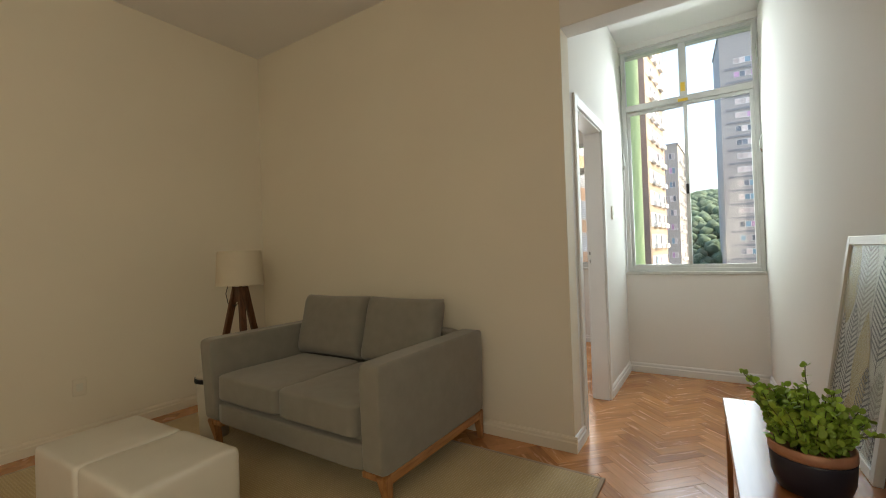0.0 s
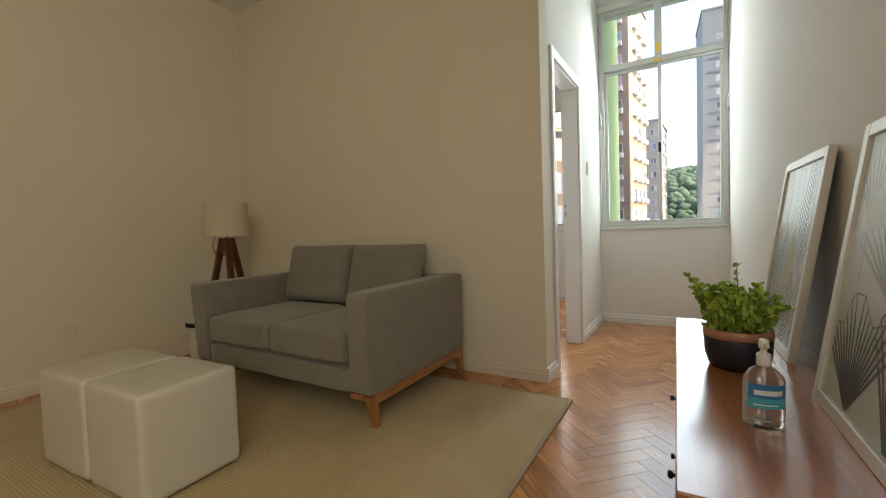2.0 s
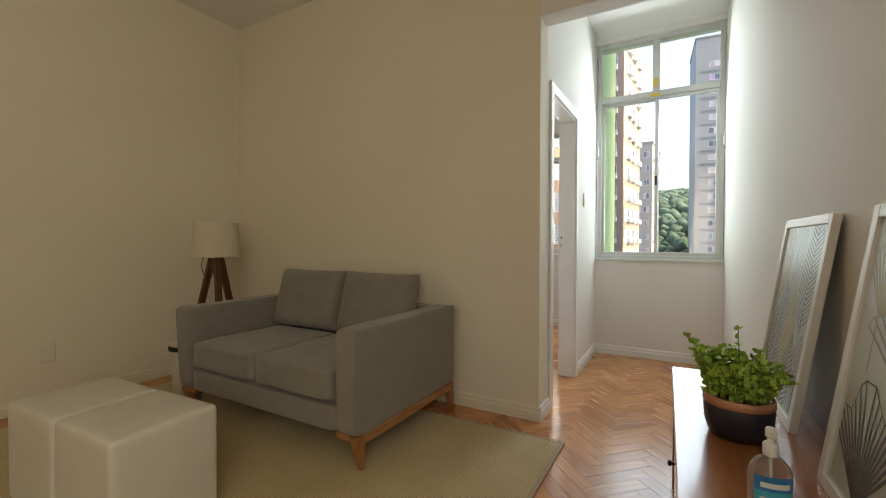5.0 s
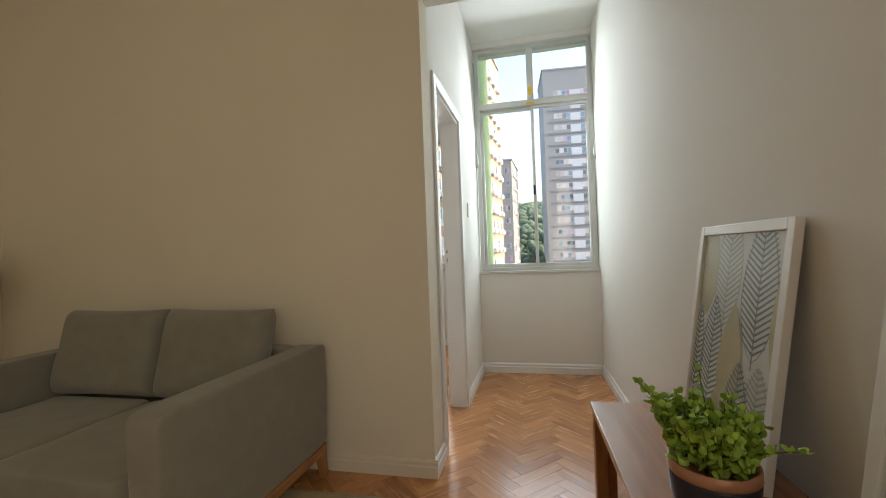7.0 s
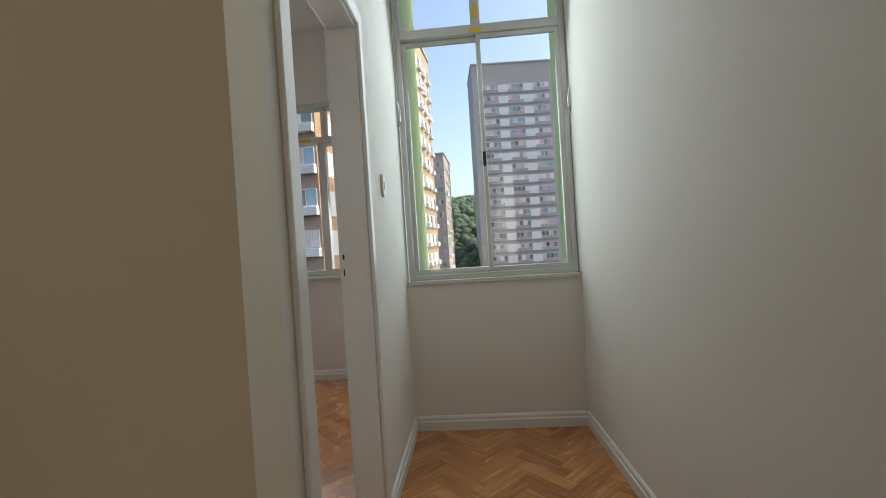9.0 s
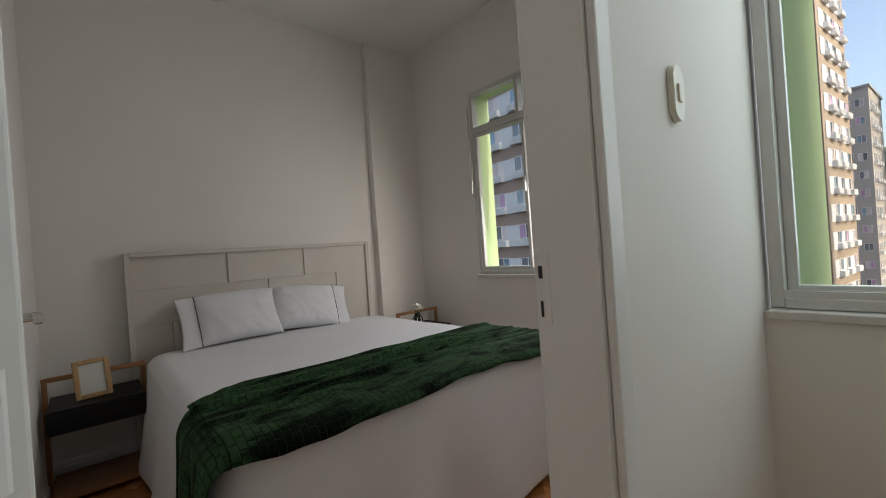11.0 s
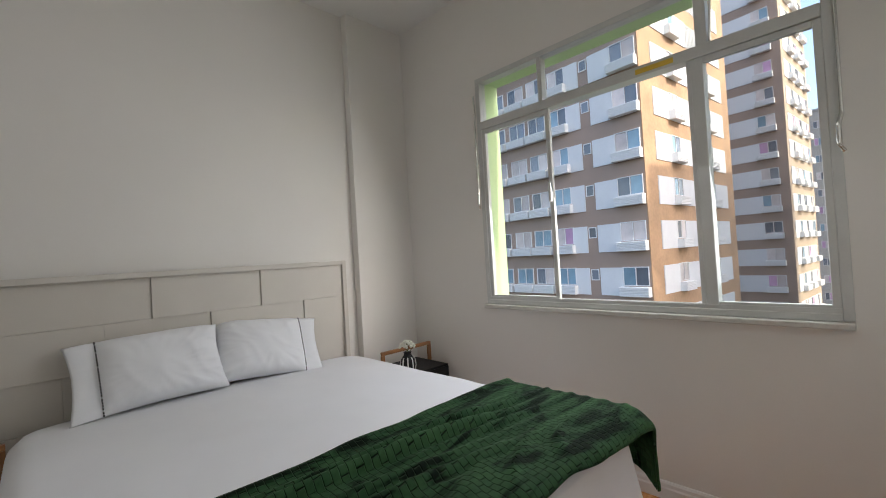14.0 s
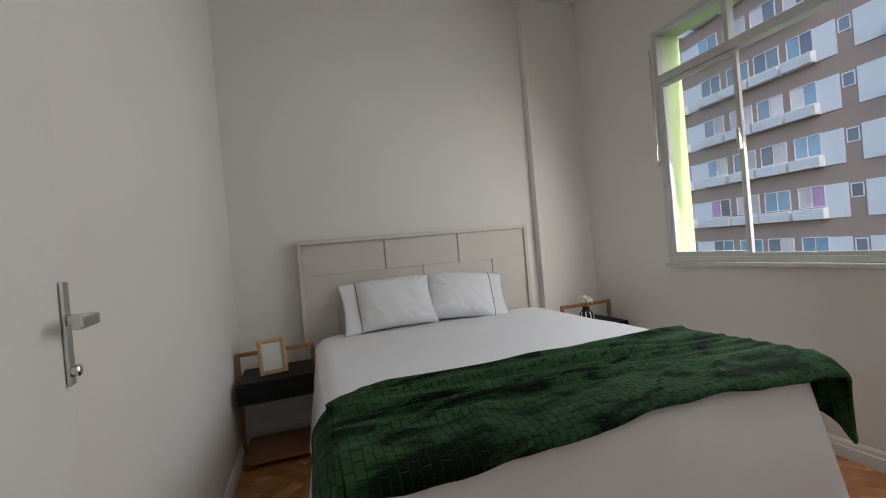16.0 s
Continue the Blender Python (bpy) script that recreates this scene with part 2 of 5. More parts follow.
STONE = surface("sill_stone", (0.62, 0.60, 0.56), rough=0.4, spread=0.12, scale=20, fine=160, bump=0.08)
GLASS = thin_glass("window_glass")
DULL_GLASS = thin_glass("dull_picture_glass", rough=0.32, gloss=0.40)
PARQUET = wood("parquet_oak", (0.30, 0.110, 0.034), (0.66, 0.305, 0.112), rough=0.25, grain=(45, 4, 45), per_object=0.45, coat=0.25)
PARQUET_REST = wood("parquet_oak_joined", (0.30, 0.110, 0.034), (0.66, 0.305, 0.112), rough=0.25, grain=(9, 9, 9), per_island=0.45, coat=0.25)
JOINT = surface("floor_joint", (0.15, 0.07, 0.028), rough=0.7, spread=0.2, scale=10, bump=0.1)

# ---- large structure ----
LW, RW = -2.95, 1.09            # living room: left wall, and right wall at the passage window
BW, BY = -3.13, 3.03            # bedroom: headboard wall and window wall
PY = 1.91                       # window wall of the passage
WT = 0.115                      # partition between passage and bedroom
H1, H2 = 3.14, 3.20             # ceilings
BACK = -4.6                     # wall behind the walk
EAST = pose(RW, PY, 0, 0, 0, 1.6) @ pose(-RW, -PY, 0)   # the long wall runs slightly out of square


def structure(name, bm, mat, label, category="wall"):
    if name.startswith("wall"):
        for v in bm.verts:
            if abs(v.co.z) < 1e-6:
                v.co.z = -0.1
    return tagged(part(name, bm, mat), label, category, kind="structure")


structure("wall_sofa", boxes((LW - 0.2, 0, 0, 0, 0.15, 3.4)), WALL_WARM_LIT, "white plaster wall behind the grey sofa, tinted for warm light")
structure("wall_bedroom_door_side", boxes((BW, 0.15, 0, -WT, 0.154, 3.4)), WALL, "white plaster bedroom wall behind the open door")
structure("wall_passage", boxes((-WT, 0.15, 0, 0, 0.255, 3.4), (-WT, 0.255, 2.12, 0, 0.985, 3.4), (-WT, 0.985, 0, 0, PY + 0.25, 3.4)), WALL, "white plaster wall of the passage with the bedroom doorway")
structure("beam", boxes((0, 0, 2.50, RW + 0.15, 0.15, 3.4), bevel=0.004), WALL, "white plaster beam over the passage opening", "beam")
# Holds an unseen opening, added south of the console for the fill lamp.
structure("wall_east", boxes((RW, -2.88, 0, RW + 0.2, PY + 0.25, 3.4), (RW, BACK - 0.3, 0, RW + 0.2, -4.40, 3.4), (RW, -4.40, 0, RW + 0.2, -2.88, 0.85), (RW, -4.40, 2.65, RW + 0.2, -2.88, 3.4)), WALL, "long white plaster wall beside the wooden console").matrix_world = EAST
structure("wall_west", boxes((LW - 0.2, BACK, 0, LW, 0, 3.4)), WALL_WARM_LIT, "white plaster wall of the living room, tinted for warm light")
structure("wall_south", boxes((LW - 0.2, BACK - 0.2, 0, RW + 0.4, BACK, 3.4)), WALL, "plain plaster wall closing the living room")
# Unseen wall, added to keep direct sun out of the east opening.
structure("wall_light_well", boxes((4.6, BACK - 5, -14, 4.9, PY - 0.2, 12)), GREEN_WALL, "unseen light green wall added to block the sun")
structure("wall_passage_window", boxes((0, PY, 0, RW + 0.1, PY + 0.25, 0.945), (0, PY, 3.085, RW + 0.1, PY + 0.25, 3.4)), WALL, "white plaster parapet under the passage window")
structure("wall_headboard", boxes((BW - 0.2, 0.15, 0, BW, BY + 0.25, 3.4)), WALL, "white plaster wall behind the bed")
structure("pilaster", boxes((BW, 2.50, 0, BW + 0.07, BY, H2), bevel=0.003), WALL, "shallow white plaster pilaster in the bedroom corner", "pilaster")
WX0, WX1, WZ0, WZ1 = -2.262, -0.405, 0.95, 2.545
structure("wall_bedroom_window", boxes((BW, BY, 0, -WT, BY + 0.06, WZ0), (BW, BY, WZ1, -WT, BY + 0.06, 3.4), (BW, BY, WZ0, WX0, BY + 0.06, WZ1), (WX1, BY, WZ0, -WT, BY + 0.06, WZ1)), WALL, "white plaster bedroom wall around the wide window")
structure("facade", boxes((BW - 0.2, BY + 0.064, -14, 0, BY + 0.25, WZ0), (BW - 0.2, BY + 0.064, WZ1, 0, BY + 0.25, 9), (BW - 0.2, BY + 0.064, WZ0, WX0, BY + 0.25, WZ1), (WX1, BY + 0.064, WZ0, 0, BY + 0.25, WZ1), (-WT + 0.004, PY + 0.25, -14, 0.0, BY + 0.064, 9), (RW + 0.21, PY - 0.1, -14, 7, BY + 0.4, 12)), GREEN_WALL, "light green painted outer wall of the building", "facade")
structure("wall_bedroom_east", boxes((-WT, PY + 0.25, 0, -WT + 0.003, BY, 3.4)), WALL, "white plaster bedroom wall beyond the door")
structure("ceiling", boxes((LW, BACK, H1, RW + 0.3, 0, H1 + 0.1), (0, 0.15, H1, RW + 0.15, PY, H1 + 0.1)), CEIL, "white plaster ceiling of the living room", "ceiling")
structure("ceiling_bedroom", boxes((BW, 0.15, H2, -WT, BY, H2 + 0.1)), CEIL, "white plaster bedroom ceiling", "ceiling")
structure("floor_slab", boxes((BW, BACK, -0.2, RW + 0.3, BY, -0.012)), JOINT, "dark bedding under the parquet blocks", "floor")
structure("roof_slab", boxes((BW - 0.2, BACK - 0.2, 3.4, RW + 0.6, PY + 0.25, 3.5), (BW - 0.2, PY + 0.25, 3.4, -WT, BY + 0.064, 3.5)), CEIL, "plain slab over the flat", "slab")


def skirting(name, x0, y0, x1, y1, nx, ny, paint=TRIM, label="white moulded wooden skirting board along the wall"):
    """A moulded skirting board along a wall, its face towards (nx, ny)."""
    L = math.hypot(x1 - x0, y1 - y0)
    prof = [(0, 0), (0.018, 0), (0.018, 0.055), (0.012, 0.062), (0.012, 0.078), (0.006, 0.088), (0, 0.09)]
    bm = bmesh.new()
    rings = [[bm.verts.new((x + nx * d, y + ny * d, z)) for d, z in prof] for x, y in ((x0, y0), (x1, y1))]
    for k in range(len(prof)):
        j = (k + 1) % len(prof)
        bm.faces.new((rings[0][k], rings[0][j], rings[1][j], rings[1][k]))
    bm.faces.new(rings[0][::-1])
    bm.faces.new(rings[1])
    bmesh.ops.recalc_face_normals(bm, faces=bm.faces[:])
    return structure(name, bm, paint, label, "baseboard")


skirting("baseboard", LW + 0.02, 0, 0.018, 0, 0, -1, TRIM_WARM_LIT, "moulded wooden skirting board behind the sofa, tinted for warm light")
skirting("baseboard", 0, 0.0, 0, 0.205, 1, 0)
skirting("baseboard", 0, 1.035, 0, PY, 1, 0)
skirting("baseboard", 0.018, PY, RW - 0.018, PY, 0, -1)
skirting("baseboard", RW, BACK, RW, PY, -1, 0).matrix_world = EAST
skirting("baseboard", LW, BACK, LW, 0, 1, 0, TRIM_WARM_LIT, "moulded wooden skirting board along the wall, tinted for warm light")
skirting("baseboard", BW + 0.07, BY, -WT, BY, 0, -1)
skirting("baseboard", BW, 0.15, BW, 2.50, 1, 0)
skirting("baseboard", BW + 0.018, 0.154, -WT - 0.02, 0.154, 0, 1)

# the doorway of the bedroom: lining and casings
door = thing("door_1", pose(0, 0, 0), "white painted wooden door frame with black strike slots", "door frame", kind="structure")
part("lining", boxes((-WT, 0.255, 0, 0, 0.298, 2.10), (-WT, 0.968, 0, 0, 0.985, 2.10), (-WT, 0.255, 2.10, 0, 0.985, 2.12), bevel=0.002), TRIM, door)
part("casing", boxes((0.0, 0.207, 0, 0.016, 0.272, 2.18), (0.0, 0.978, 0, 0.016, 1.028, 2.18), (0.0, 0.272, 2.113, 0.016, 0.978, 2.18), bevel=0.005), TRIM, door)
part("casing", boxes((-WT - 0.016, 0.978, 0, -WT, 1.04, 2.18), (-WT - 0.016, 0.262, 2.113, -WT, 0.978, 2.18), bevel=0.005), TRIM, door)
DARK = surface("dark_slot", (0.015, 0.013, 0.012), rough=0.5, spread=0.3, scale=40, bump=0)
BRASS = surface("worn_brass", (0.30, 0.22, 0.12), rough=0.35, metal=1.0, spread=0.2, scale=40, bump=0.05)
strike = part("strike_plate", boxes((-WT, 0.9665, 1.06, -WT + 0.024, 0.9695, 1.19), bevel=0.001), TRIM, door)
part("slot", boxes((-WT + 0.003, 0.9655, 1.141, -WT + 0.011, 0.9670, 1.163)), DARK, strike, "dark latch hole")
part("slot", boxes((-WT + 0.004, 0.9655, 1.074, -WT + 0.009, 0.9670, 1.102)), DARK, strike, "dark bolt hole")

# the open door leaf, folded back into the bedroom
leaf = thing("door_2", pose(-WT - 0.002, 0.330, 0, 0, 0, 6.0), "plain white painted wooden door leaf standing open in the bedroom", "door", kind="structure")
part("leaf", boxes((-0.675, -0.035, 0.008, 0.0, 0.0, 2.09), bevel=0.003), TRIM, leaf)
hdl = part("handle_plate", boxes((-0.661, 0.001, 1.035, -0.637, 0.006, 1.190), bevel=0.002), CHROME, leaf, "long satin chrome back plate")
part("lever", boxes((-0.658, 0.004, 1.124, -0.641, 0.04, 1.140), (-0.658, 0.028, 1.122, -0.584, 0.042, 1.140), bevel=0.003), CHROME, hdl, "square chrome lever")
part("key_cylinder", lathe([(0.009, 0), (0.009, 0.010), (0.006, 0.012)], 16), CHROME, hdl).matrix_local = pose(-0.649, 0.004, 1.056, -90)
for z in (0.25, 1.05, 1.85):
    part("hinge", lathe([(0.007, 0), (0.007, 0.09)], 10, (0.001, -0.018)), TRIM, leaf).matrix_local = pose(0, 0, z)

# ---- windows ----


def window(name, label, x0, x1, z0, z1, y, transom, uppers, sashes, stiles, sill_in):
    """A steel window: outer frame, transom, upper lights and sliding sashes, each with its own pane."""
    w = thing(name, pose(0, 0, 0), label, "window", kind="structure")
    f = 0.036
    part("window_frame", boxes((x0, y - 0.035, z0, x0 + f, y + 0.035, z1), (x1 - f, y - 0.035, z0, x1, y + 0.035, z1), (x0 + f, y - 0.035, z1 - f, x1 - f, y + 0.035, z1), (x0 + f, y - 0.045, z0, x1 - f, y + 0.045, z0 + f * 0.9), bevel=0.004), ALU, w)
    part("track", boxes((x0 + f, y - 0.040, z0 + f * 0.9, x1 - f, y - 0.034, z0 + f * 0.9 + 0.02), (x0 + f, y - 0.003, z0 + f * 0.9, x1 - f, y + 0.003, z0 + f * 0.9 + 0.02)), ALU, w)
    part("transom", boxes((x0 + f, y - 0.042, transom - 0.028, x1 - f, y + 0.04, transom + 0.028), bevel=0.005), ALU, w)
    for a, wd in uppers:
        part("mullion", boxes((a - wd / 2, y - 0.03, transom + 0.028, a + wd / 2, y + 0.03, z1 - f), bevel=0.004), ALU, w)
    edges = [x0 + f] + [a for a, _ in uppers] + [x1 - f]
    for a, b in zip(edges, edges[1:]):
        p = part("pane", boxes((a, y - 0.002, transom + 0.028, b, y + 0.002, z1 - f)), GLASS, w)
        p.visible_shadow = False
    for a, b, dy in sashes:
        s0, s1 = z0 + f * 0.9 + 0.004, transom - 0.03
        s = 0.028
        sash = part("sash", boxes((a, y + dy - 0.013, s0, a + s, y + dy + 0.013, s1), (b - s, y + dy - 0.013, s0, b, y + dy + 0.013, s1), (a + s, y + dy - 0.013, s1 - s, b - s, y + dy + 0.013, s1), (a + s, y + dy - 0.013, s0, b - s, y + dy + 0.013, s0 + s), bevel=0.003), ALU, w)
        p = part("pane", boxes((a + s, y + dy - 0.002, s0 + s, b - s, y + dy + 0.002, s1 - s)), GLASS, sash)
        p.visible_shadow = False
    for a, wd in stiles:
        part("stile", boxes((a - wd / 2, y - 0.036, z0 + f * 0.9, a + wd / 2, y + 0.036, transom - 0.03), bevel=0.004), ALU, w)
    for sx, a in ((1, x0 - 0.004), (-1, x1 + 0.004)):
        zt = transom + 0.02
        pts = [(a - sx * 0.004, y - 0.05, z1 - 0.12), (a + sx * 0.012, y - 0.060, z1 - 0.25), (a - sx * 0.002, y - 0.052, zt), (a, y - 0.05, zt - 0.45)]
        lever = part("vent_rod", tube(pts, 0.006), CHROME, w, "thin steel rod working the upper vent")
        part("grip", tube([(a, y - 0.05, zt - 0.45), (a + sx * 0.012, y - 0.07, zt - 0.50), (a + sx * 0.012, y - 0.072, zt - 0.57), (a, y - 0.05, zt - 0.60)], 0.008), CHROME, lever)
    part("window_sill", boxes((x0 - 0.02 if sill_in > 0.05 else x0, y - 0.045 - sill_in, z0 - 0.028, x1 + 0.02 if sill_in > 0.05 else x1, y + 0.02, z0 - 0.001), bevel=0.005), STONE, w, "pale stone window sill")
    return w


# Yellow strips added on the window bars to imitate sun glints.
GLINT = surface("yellow_sun_glint", (0.75, 0.50, 0.06), rough=0.5, spread=0.1, bump=0.05)
w1 = window("window_1", "tall grey steel window with two sliding sashes at the passage end", 0.012, RW - 0.004, 0.955, 3.082, PY + 0.065, 2.53, [(0.535, 0.06)], [(0.048, 0.56, 0.018), (0.53, 1.050, -0.018)], [], 0.04)
part("latch", boxes((0.530, PY + 0.015, 1.66, 0.552, PY + 0.036, 1.75), bevel=0.004), DARK, w1)
part("tape", boxes((0.49, PY + 0.018, 2.505, 0.57, PY + 0.0225, 2.53), (0.515, PY + 0.03, 2.60, 0.55, PY + 0.0345, 2.68)), GLINT, w1, "short yellow strip painted for a sun glint")
w2 = window("window_2", "wide grey steel bedroom window with a sash slid open", WX0, WX1, 0.955, WZ1, BY + 0.03, 2.205, [(-1.742, 0.03), (-0.86, 0.05)], [(WX0 + 0.036, -1.69, -0.018), (-0.93, WX1 - 0.036, -0.018)], [(-0.885, 0.052)], 0.03)
part("latch", boxes((-1.712, BY - 0.025, 1.60, -1.692, BY - 0.003, 1.72), bevel=0.004), CHROME, w2)
part("tape", boxes((-1.16, BY - 0.0165, 2.19, -0.98, BY - 0.0125, 2.215)), GLINT, w2, "yellow strip painted for a sun glint")
part("stay", tube([(-0.83, BY + 0.02, 2.24), (-0.80, BY - 0.06, 2.44), (-0.86, BY + 0.0, 2.50)], 0.006), CHROME, w2)

# the switch and socket plates
IVORY = surface("ivory_plastic", (0.74, 0.71, 0.60), rough=0.35, spread=0.03, bump=0.02)
sw = thing("light_switch", pose(0.001, 1.315, 1.49), "ivory plastic light switch on the passage wall", "light switch")


def pill(w, h, d):
    """A plate with round ends, its face towards +x."""
    bm = bmesh.new()
    out = []
    for k, (x, inset) in enumerate(((0, 0), (d * 0.7, 0.0), (d, 0.003))):
        ring = []
        for i in range(24):
            a = 2 * math.pi * i / 24
            z = (h / 2 - w / 2) * (1 if math.sin(a) >= 0 else -1)
            ring.append(bm.verts.new((x, (w / 2 - inset) * math.cos(a), z + (w / 2 - inset) * math.sin(a))))
        out.append(ring)
    for a, b in zip(out, out[1:]):
        for i in range(24):
            bm.faces.new((a[i], a[(i + 1) % 24], b[(i + 1) % 24], b[i]))
    bm.faces.new(out[-1])
    bmesh.ops.recalc_face_normals(bm, faces=bm.faces[:])
    return bm


part("plate", pill(0.058, 0.118, 0.012), IVORY, sw)
part("rocker", boxes((0.008, -0.010, -0.020, 0.016, 0.010, 0.018), bevel=0.003), IVORY, sw)
for z in (-0.042, 0.042):
    part("screw", lathe([(0.003, 0), (0.003, 0.0015)], 10), BRASS, sw).matrix_local = pose(0.0095, 0, z, 0, 90)
so = thing("wall_socket", pose(LW + 0.001, -1.42, 0.36), "white plastic wall socket low on the living room wall, tinted for warm light", "socket")
part("plate", boxes((0, -0.038, -0.058, 0.009, 0.038, 0.058), bevel=0.005, seg=3), TRIM_WARM_LIT, so)
part("socket_face", boxes((0.007, -0.018, -0.026, 0.013, 0.018, 0.026), bevel=0.004), IVORY, so)

# ---- the distance ----
BROWN = surface("brown_mosaic_facade", (0.34, 0.25, 0.20), rough=0.75, spread=0.12, scale=0.4, fine=14, bump=0.15)
OCHRE = surface("weathered_ochre_facade", (0.42, 0.27, 0.16), rough=0.8, spread=0.3, scale=0.5, fine=5, bump=0.2)
OCHRE_DULL = surface("faded_ochre_facade", (0.38, 0.30, 0.22), rough=0.8, spread=0.25, scale=0.5, fine=5, bump=0.2)
PANEL = surface("white_facade_panel", (0.66, 0.67, 0.68), rough=0.8, spread=0.08, scale=0.7, fine=10, bump=0.1, per_object=0.1)
GREYWALL = surface("grey_concrete_facade", (0.36, 0.35, 0.34), rough=0.85, spread=0.12, scale=0.3, fine=6, bump=0.1)
SLAB = surface("blue_grey_band", (0.22, 0.23, 0.25), rough=0.8, spread=0.12, scale=0.5, fine=6, bump=0.1)
PALE = surface("pale_plaster_tower", (0.42, 0.39, 0.35), rough=0.85, spread=0.1, scale=0.3, fine=5, bump=0.1)
FRAMEW = surface("white_window_frame", (0.70, 0.70, 0.70), rough=0.5, spread=0.05, bump=0)
DARKGLASS = surface("dark_window_glass", (0.16, 0.18, 0.21), rough=0.08, spread=0.6, scale=0.8, bump=0, per_object=0.9, spec=0.8)
CURTAIN = surface("curtain_behind_glass", (0.58, 0.52, 0.50), rough=0.35, spread=0.5, scale=1.2, bump=0, per_object=0.8)
TREE = surface("wooded_hill", (0.09, 0.12, 0.06), rough=0.9, spread=0.7, scale=0.15, fine=1.5, bump=0.6, dist=0.5)
LILAC = surface("lilac_curtain_behind_glass", (0.50, 0.30, 0.46), rough=0.35, spread=0.4, scale=1.2, bump=0, per_object=0.6)
BLUEGLASS = surface("sky_blue_window_glass", (0.22, 0.34, 0.42), rough=0.1, spread=0.4, scale=1.0, bump=0, per_object=0.6, spec=0.8)

SHARED = {}


def shared(key, maker):
    if key not in SHARED:
        SHARED[key] = shape(maker(), key[0])
    return SHARED[key]


def facade_side(house, m, columns, storeys, z0, pitch, facing, wall_mat, rnd):
    """Fill one face of a house: columns of (kind, width) from the corner along the face, storey by storey."""
    for s in range(storeys):
        z = z0 + s * pitch
        u = 0.0
        for kind, w in columns:
            c = u + w / 2
            u += w
            if kind == "gap":
                continue
            if kind == "panel":
                o = part("panel", shared(("panel", w, pitch), lambda: boxes((-w / 2, -0.05, 0, w / 2, 0.10, 1.85))), PANEL, house)
                o.matrix_local = m @ pose(c, 0, z)
                continue
            if kind == "small":
                o = part("window", shared(("small_window", w), lambda: boxes((-w / 2 + .1, -0.03, 1.0, w / 2 - .1, 0.1, 1.06), (-w / 2 + .1, -0.03, 1.7, w / 2 - .1, 0.1, 1.76), (-w / 2 + .1, -0.03, 1.06, -w / 2 + .16, 0.1, 1.7), (w / 2 - .16, -0.03, 1.06, w / 2 - .1, 0.1, 1.7))), FRAMEW, house)
                o.matrix_local = m @ pose(c, 0, z)
                part("pane", shared(("small_pane", w), lambda: boxes((-w / 2 + .16, -0.012, 1.06, w / 2 - .16, 0.03, 1.7))), DARKGLASS, o)
                continue
            if kind == "grille":
                def grille():
                    n = 7
                    sp = [(-w / 2 + i * w / n - 0.03, -0.04, 0.1, -w / 2 + i * w / n + 0.03, 0.05, 1.75) for i in range(n + 1)]
                    sp += [(-w / 2, -0.03, 0.1 + j * 0.165 - 0.03, w / 2, 0.04, 0.1 + j * 0.165 + 0.03) for j in range(11)]
                    return boxes(*sp)
                o = part("grille", shared(("grille", w), grille), PANEL, house)
                o.matrix_local = m @ pose(c, 0, z)
                b = part("backing", shared(("grille_back", w), lambda: boxes((-w / 2, -0.01, 0.1, w / 2, 0.02, 1.75))), DARK, o)
                continue
            o = part("window", shared(("window", w), lambda: boxes((-w / 2, -0.07, 0.66, w / 2, 0.06, 0.71), (-w / 2, -0.07, 1.83, w / 2, 0.06, 1.88), (-w / 2, -0.07, 0.71, -w / 2 + .045, 0.06, 1.83), (w / 2 - .045, -0.07, 0.71, w / 2, 0.06, 1.83), (-0.02, -0.05, 0.71, 0.02, 0.06, 1.83))), FRAMEW, house)
            o.matrix_local = m @ pose(c, 0, z)
            for sx in (-1, 1):
                glass = rnd.choices((CURTAIN, DARKGLASS, LILAC, BLUEGLASS), (0.45, 0.30, 0.09, 0.16))[0]
                part("pane", shared(("pane", w, sx, glass.name), lambda: boxes((sx * w / 4 - w / 4 + 0.05, -0.014, 0.72, sx * w / 4 + w / 4 - 0.05, 0.03, 1.82))), glass, o)
            if kind == "ac":
                def rack():
                    prof = [(-0.02, 0.0), (-0.45, 0.0)]
                    for i in range(6):
                        prof += [(-0.47, 0.02 + i * 0.1), (-0.47, 0.075 + i * 0.1), (-0.43, 0.085 + i * 0.1), (-0.43, 0.11 + i * 0.1)]
                    prof += [(-0.02, 0.62)]
                    bm = bmesh.new()
                    ends = [[bm.verts.new((sx * (w / 2 + 0.1), y, z)) for y, z in prof] for sx in (-1, 1)]
                    for a in range(len(prof)):
                        b = (a + 1) % len(prof)
                        bm.faces.new((ends[0][a], ends[0][b], ends[1][b], ends[1][a]))
                    bm.faces.new(ends[0][::-1])
                    bm.faces.new(ends[1])
                    bmesh.ops.recalc_face_normals(bm, faces=bm.faces[:])
                    return bm
                part("air_conditioner_box", shared(("rack", w), rack), FRAMEW, o, "white slatted air conditioner box")


